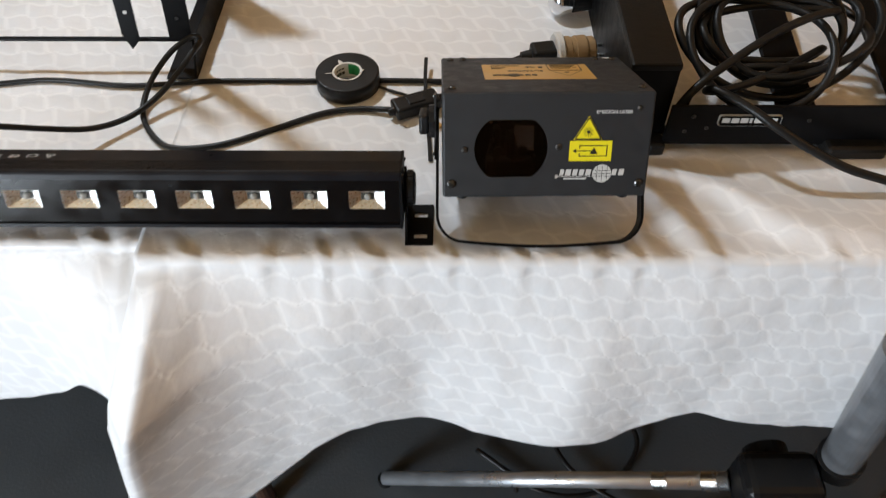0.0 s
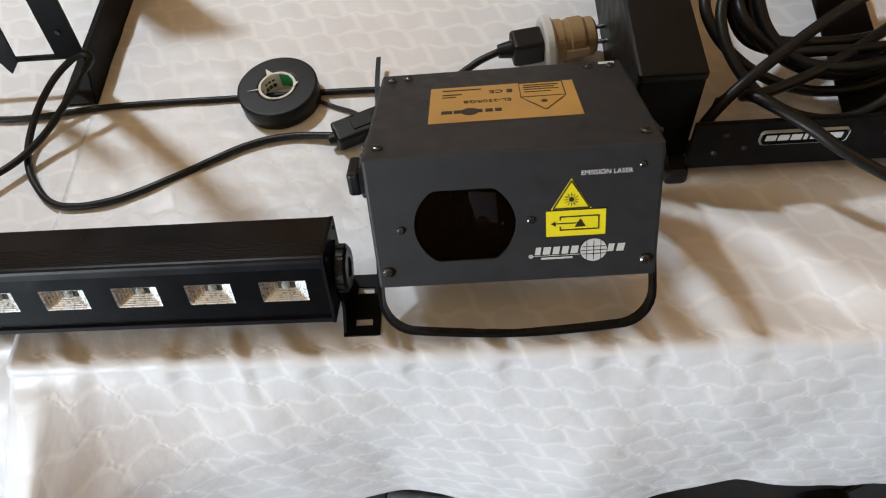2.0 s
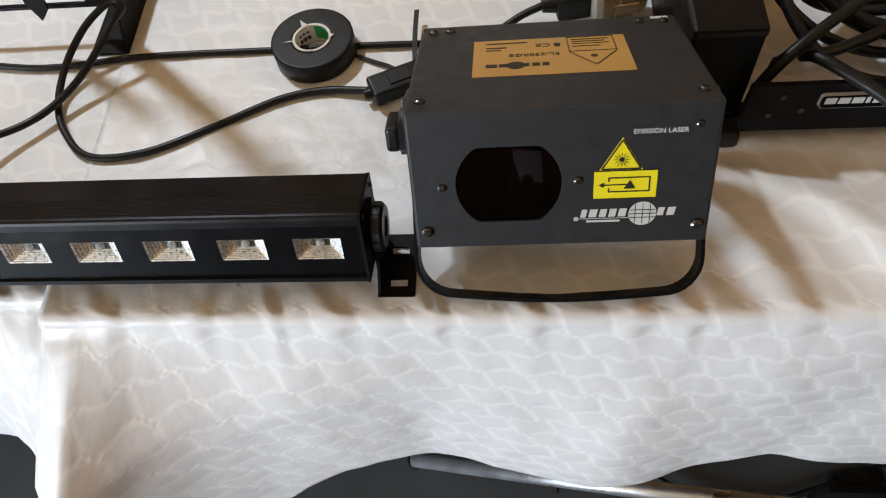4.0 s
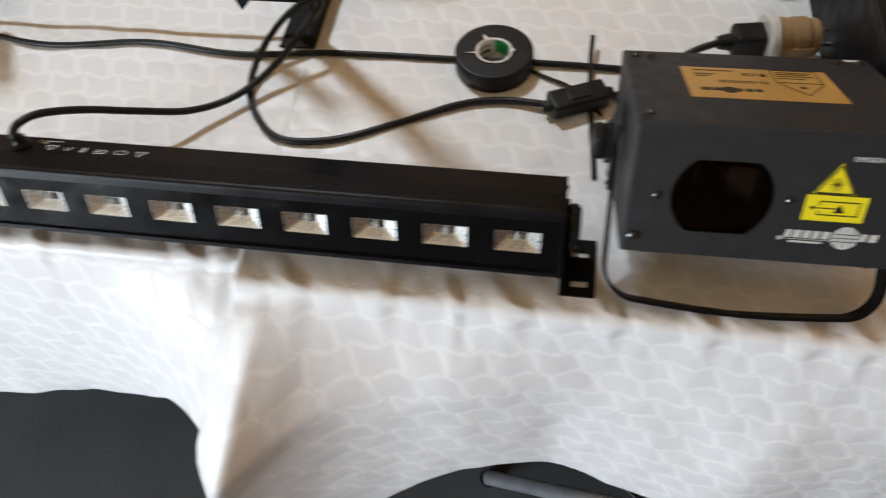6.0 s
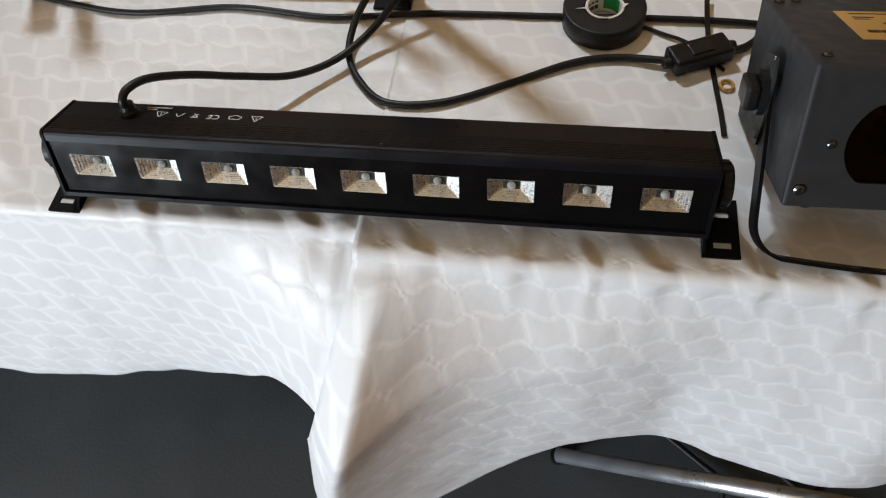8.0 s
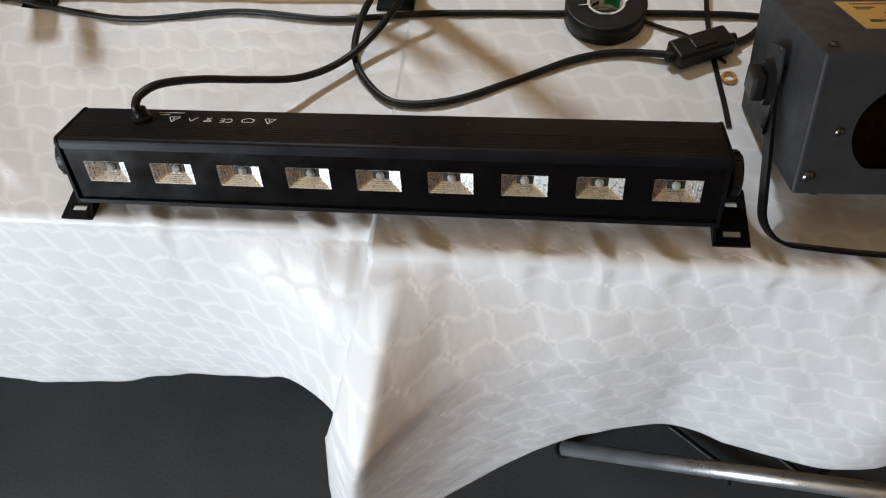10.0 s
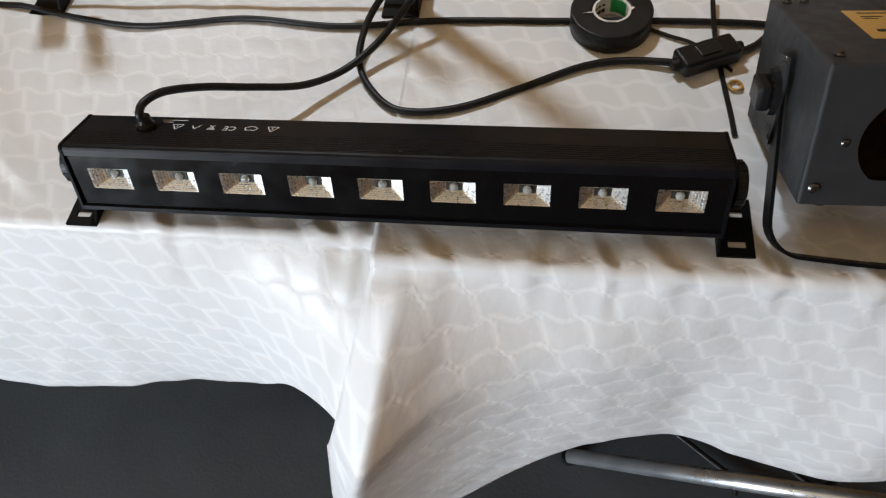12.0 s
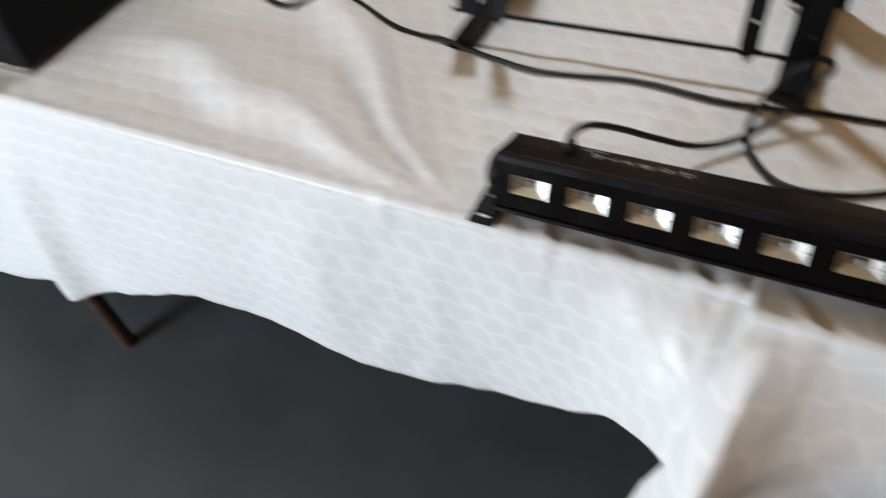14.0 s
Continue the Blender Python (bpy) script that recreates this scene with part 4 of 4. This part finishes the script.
def plug_adapter():
    m = pose(0.1475, 0.2493, TOP + 0.0262, 0, 0, 9)
    ob = thing("mains_plug", m, "black rubber plug pushed into a beige travel adapter", "plug")
    bm = bmesh.new()
    add_cyl(bm, (-0.018, 0, 0), (-0.004, 0, 0), 0.0060, 0.0085, seg=18)
    add_box(bm, (-0.006, -0.0125, -0.0125), (0.024, 0.0125, 0.0125), 0.004, 3)
    part("plug_body", bm, RUBBER, ob, "black rubber plug")
    bm = bmesh.new()
    add_lathe(bm, [(0.0001, 0), (0.0225, 0), (0.0250, 0.002), (0.0250, 0.0075), (0.0225, 0.0095), (0.0001, 0.0095)], pose(0.022, 0, 0, 0, 90, 0), 32)
    part("flange", bm, OFFWHITE, ob, "white round adapter flange")
    bm = bmesh.new()
    add_lathe(bm, [(0.0001, 0.031), (0.0195, 0.031), (0.0195, 0.040), (0.0180, 0.041), (0.0180, 0.0455), (0.0192, 0.0465), (0.0192, 0.058), (0.0172, 0.0610), (0.0172, 0.068), (0.0150, 0.070), (0.0001, 0.070)], pose(0, 0, 0, 0, 90, 0), 32)
    add_box(bm, (0.040, -0.0205, -0.0045), (0.062, 0.0205, 0.0045), 0.0012)
    part("adapter_body", bm, BEIGE, ob, "beige plastic adapter body with a ribbed waist")
    for y in (-0.0095, 0.0095):
        bm = bmesh.new()
        add_cyl(bm, (0.069, y, 0.0), (0.088, y, 0.0), 0.0022, 0.0020, seg=12)
        part("pin", bm, STEEL, ob, "steel pin")


plug_adapter()


def small_stand():
    """A black flat-steel stand: two sides, each an angle-iron foot that runs back with tall leaning uprights, tied by a thin rod."""
    ob = thing("equipment_stand", pose(0, 0, 0), "black flat-steel stand with a cross rod on the cloth", "stand")
    b = TOP + 0.0008
    lean = Vector((0.05, 0.11, 1.0))
    for x, tall in ((-0.292, 0.62), (-0.668, 0.16)):
        w = 0.037
        bm = bmesh.new()
        add_box(bm, (x, 0.236, b), (x + w, 0.62, b + 0.0024), 0.0004, 1)
        part("foot", bm, BLACK_COAT, ob, "black flat steel foot")
        bm = bmesh.new()
        add_slab(bm, [(0.236, b + 0.0024), (0.62, b + 0.0024), (0.62, b + 0.040), (0.262, b + 0.040)], 0.0024, pose(x + w - 0.0024, 0, 0) @ Matrix(((0, 1, 0, 0), (1, 0, 0, 0), (0, 0, 1, 0), (0, 0, 0, 1))))
        part("foot_web", bm, BLACK_COAT, ob, "black upright web of the angle-iron foot")
        bm = bmesh.new()
        p = Vector((x + 0.0215, 0.2635, b + 0.0385))
        add_band(bm, [p, p + lean * tall], 0.0135, 0.0025, (1, 0.0, -0.05))
        up = part("upright", bm, BLACK_COAT, ob, "black flat-steel upright")
        bm = bmesh.new()
        c = p + lean * 0.026 + Vector((0, -0.0016, 0))
        add_cyl(bm, c, c + Vector((0, -0.0010, 0)), 0.0022, seg=12)
        part("rivet", bm, SCREW, up)
        # plate added out of view, only to throw a broad shadow on the cloth
        bm = bmesh.new()
        add_band(bm, [Vector((x + 0.018, 0.425, b + 0.0024)), Vector((x + 0.018, 0.425, b + 0.0024)) + Vector((0, 0.05, 1)) * 0.30], 0.032, 0.0025, (1, 0, 0))
        part("shadow_plate", bm, BLACK_COAT, ob, "black plate added out of view to cast a shadow")
    bm = bmesh.new()
    add_cyl(bm, (-0.668, 0.2655, b + 0.036), (-0.2575, 0.2655, b + 0.036), 0.0028, seg=12)
    part("cross_rod", bm, BLACK_COAT, ob, "thin black cross rod")
    for x in (-0.324, -0.60):
        bm = bmesh.new()
        tilt = pose(x, 0.2480, b + 0.034, -13, 0, 0)
        add_slab(bm, [(-0.001, 0.0), (0.0095, 0.011), (0.0125, 0.30), (-0.0085, 0.30), (-0.0095, 0.018)], 0.0024, tilt)
        h = part("hook", bm, BLACK_COAT, ob, "black pointed flat-steel hook")
        for z in (0.044, 0.088, 0.132):
            bm = bmesh.new()
            add_cyl(bm, tilt @ Vector((0.001, -0.0002, z)), tilt @ Vector((0.001, -0.0006, z)), 0.0022, seg=12)
            part("hole", bm, OFFWHITE, h)


small_stand()


def rack_frame():
    """The low black frame with its column, rail, logo plate and rubber foot."""
    ob = thing("controller_stand", pose(0, 0, 0), "black steel stand frame lying on the cloth, worn on top", "stand")
    b = TOP + 0.0008
    bm = bmesh.new()
    add_box(bm, (0.228, 0.128, b), (0.278, 0.52, 0.853), 0.003, 2)
    part("column", bm, BLACK_COAT, ob, "black box-section column")
    bm = bmesh.new()
    add_box(bm, (0.2275, 0.1275, 0.8455), (0.2785, 0.52, 0.8545), 0.0025, 2)
    part("column_cover", bm, WORN_BLACK, ob, "scuffed black covering with grey wear")
    bm = bmesh.new()
    add_box(bm, (0.274, 0.114, b + 0.010), (0.560, 0.118, 0.813), 0.001, 1)
    add_box(bm, (0.278, 0.118, b + 0.010), (0.560, 0.142, b + 0.013), 0.0005, 1)
    rail = part("rail", bm, BLACK_COAT, ob, "black folded steel rail")
    bm = bmesh.new()
    add_box(bm, (0.446, 0.098, b), (0.512, 0.146, b + 0.018), 0.005, 2)
    part("rubber_foot", bm, RUBBER, ob, "thick black rubber foot")
    bm = bmesh.new()
    add_box(bm, (0.258, 0.105, b), (0.277, 0.128, b + 0.016), 0.004, 2)
    part("rubber_foot", bm, RUBBER, ob, "thick black rubber foot")
    bm = bmesh.new()
    add_box(bm, (0.325, 0.1125, 0.7895), (0.390, 0.1138, 0.8030), 0.003, 3)
    logo = part("badge", bm, SILVER_PRINT, ob, "silver outlined badge")
    bm = bmesh.new()
    add_box(bm, (0.3265, 0.1120, 0.7908), (0.3885, 0.1126, 0.8017), 0.0025, 3)
    part("badge_field", bm, BLACK_COAT, logo)
    for x, w in ((0.3290, 0.008), (0.3385, 0.008), (0.3480, 0.008), (0.3575, 0.003), (0.3625, 0.010), (0.3750, 0.011)):
        bm = bmesh.new()
        add_box(bm, (x, 0.1116, 0.7930), (x + w, 0.1121, 0.7995), 0.0002, 1)
        part("badge_shape", bm, SILVER_PRINT, logo)
    for x, z in ((0.299, 0.800), (0.294, 0.780), (0.316, 0.7845), (0.420, 0.795)):
        screw(rail, pose(x, 0.1138, z, 90, 0, 0), 0.9)
    for x in (0.415, 0.545):
        bm = bmesh.new()
        add_box(bm, (x, 0.135, b), (x + 0.045, 0.52, b + 0.006), 0.002, 1, pose(x, 0.135, b, 9, 0, 0) @ pose(-x, -0.135, -b))
        part("side_plate", bm, BLACK_COAT, ob, "black sloping side plate")
    bm = bmesh.new()
    add_box(bm, (0.278, 0.470, b + 0.03), (0.60, 0.476, b + 0.07), 0.001, 1)
    part("rear_rail", bm, BLACK_COAT, ob, "black rear rail")
    bm = bmesh.new()
    add_cyl(bm, (0.302, 0.150, 0.800), (0.309, 0.149, 0.810), 0.0030, seg=12)
    add_cyl(bm, (0.300, 0.148, 0.790), (0.302, 0.150, 0.800), 0.0045, seg=12)
    part("toggle", bm, STEEL, ob, "bright steel toggle")


rack_frame()

rng = random.Random(4)
bm = bmesh.new()
pts = [(0.284, 0.130, 0.776), (0.286, 0.128, 0.800), (0.305, 0.137, 0.824), (0.345, 0.163, 0.838), (0.390, 0.190, 0.850), (0.435, 0.215, 0.853), (0.472, 0.242, 0.842)]
cx, cy, cz = 0.395, 0.222, 0.822
laps = [(rng.uniform(0.058, 0.100), rng.uniform(0.1, 1.25), rng.uniform(-0.040, 0.040), rng.uniform(-0.035, 0.035), rng.uniform(0, 6.3)) for _ in range(8)]
for k in range(2, 7 * 14):
    a, lap = 2 * math.pi * k / 14, k / 14
    f = lap - int(lap)
    f = f * f * (3 - 2 * f)
    r, tilt, ox, oy, ph = [p + (q - p) * f for p, q in zip(laps[int(lap)], laps[int(lap) + 1])]
    pts.append((cx + ox + r * 1.1 * math.cos(a), cy + oy + r * math.sin(a) * math.cos(tilt), cz + 0.55 * r * math.sin(a) * math.sin(tilt) + 0.010 * math.sin(2 * a + ph)))
pts += [(0.400, 0.185, 0.800), (0.345, 0.158, 0.800), (0.318, 0.148, 0.806), (0.322, 0.132, 0.8195), (0.352, 0.104, 0.8170), (0.375, 0.087, 0.808), (0.415, 0.072, 0.790), (0.470, 0.060, 0.770), (0.56, 0.055, FLAT + 0.002), (0.75, 0.09, FLAT + 0.001)]
add_tube(bm, pts, 0.0046, 10, 6)
tagged(part("coiled_cable", bm, RUBBER, smooth=True), "thick black cable coiled over the stand frame", "cable")

# bright metal lamp end behind the adapter
bulb = thing("chrome_lamp", pose(0.205, 0.375, TOP + 0.001), "small lamp with a chrome dome lying on the cloth", "lamp")
bm = bmesh.new()
add_lathe(bm, [(0.0001, 0.030), (0.010, 0.029), (0.018, 0.024), (0.022, 0.016), (0.022, 0.012), (0.018, 0.0)], pose(-0.012, 0, 0.022, 0, -90, 0) @ pose(0, 0, -0.01), 28)
part("dome", bm, CHROME, bulb, "chrome dome", True)
bm = bmesh.new()
add_cyl(bm, (0.0, 0, 0.022), (0.035, 0, 0.022), 0.017, 0.012, seg=20)
part("socket", bm, BLACK_PLASTIC, bulb, "black socket")

# black case at the far end of the table
case = thing("speaker_case", pose(-1.60, 0.030, TOP + 0.001), "black case with a bright metal edge on the cloth", "case")
bm = bmesh.new()
add_box(bm, (0, 0, 0.006), (0.415, 0.30, 0.30), 0.008, 3)
part("case_body", bm, BLACK_COAT, case)
bm = bmesh.new()
add_box(bm, (-0.002, -0.003, 0.0), (0.400, 0.012, 0.012), 0.002, 2)
part("edge_strip", bm, STEEL, case, "bright metal edge strip")

# ---- under and before the table ----
def tripod_stand():
    ob = thing("tripod_stand", pose(0, 0, 0), "folded tripod stand with a chrome leg and scuffed grey column", "stand")
    bm = bmesh.new()
    a, e = Vector((-0.066, 0.041, 0.022)), Vector((0.425, -0.088, 0.338))
    add_cyl(bm, a, e, 0.0122, seg=24)
    leg = part("leg_tube", bm, BRUSHED_CHROME, ob, "chrome leg tube", True)
    for u, r in ((0.845, 0.0134), (0.96, 0.0142)):
        bm = bmesh.new()
        add_cyl(bm, a.lerp(e, u - 0.018), a.lerp(e, u + 0.018), r, seg=24)
        part("collar", bm, STEEL, leg)
    bm = bmesh.new()
    add_lathe(bm, [(0.0001, 0.0), (0.0120, 0.0), (0.0135, 0.004), (0.0130, 0.018), (0.0001, 0.018)], pose(-0.066, 0.042, 0.0015), 20)
    part("rubber_foot", bm, RUBBER, leg)
    bm = bmesh.new()
    mid = a.lerp(e, 0.45)
    add_cyl(bm, mid + Vector((0, -0.010, -0.006)), mid + Vector((0, -0.017, -0.010)), 0.004, seg=12)
    part("rivet", bm, BLACK_PLASTIC, leg)
    bm = bmesh.new()
    add_box(bm, (0.426, -0.131, 0.317), (0.531, -0.063, 0.389), 0.015, 3)
    add_cyl(bm, (0.476, -0.145, 0.355), (0.476, -0.049, 0.355), 0.029, seg=24)
    part("joint", bm, BLACK_PLASTIC, ob, "black plastic joint")
    bm = bmesh.new()
    p, q = Vector((0.562, -0.075, 0.370)), Vector((0.462, -0.125, 0.735))
    add_cyl(bm, p, q, 0.024, seg=28)
    part("column", bm, SCUFFED, ob, "scuffed grey metal column")
    bm = bmesh.new()
    d = (q - p).normalized()
    add_cyl(bm, p - d * 0.01, p + d * 0.03, 0.029, seg=28)
    part("column_collar", bm, BLACK_PLASTIC, ob)


tripod_stand()
cable("floor_cable", [(0.10, 0.10, 0.012), (0.22, 0.02, 0.012), (0.33, 0.03, 0.012), (0.40, 0.12, 0.012), (0.34, 0.22, 0.012), (0.24, 0.18, 0.016), (0.27, 0.06, 0.018), (0.42, -0.02, 0.012), (0.60, 0.02, 0.012), (0.8, 0.1, 0.012)], 0.005, "black cable curled on the floor under the table")
bm = bmesh.new()
add_box(bm, (-1.70, 0.12, 0.001), (-1.60, 0.20, 0.22), 0.006)
tagged(part("storage_box", bm, TEAL), "teal plastic box under the table", "box")
ring = thing("brass_ring", pose(0.031, 0.152, TOP + 0.003), "small brass ring lying on the cloth", "ring")
bm = bmesh.new()
add_tube(bm, [(0.0055 * math.cos(2 * math.pi * k / 16), 0.0055 * math.sin(2 * math.pi * k / 16), 0) for k in range(17)], 0.0014, 6, 1)
part("ring_band", bm, GOLD_LABEL, ring)
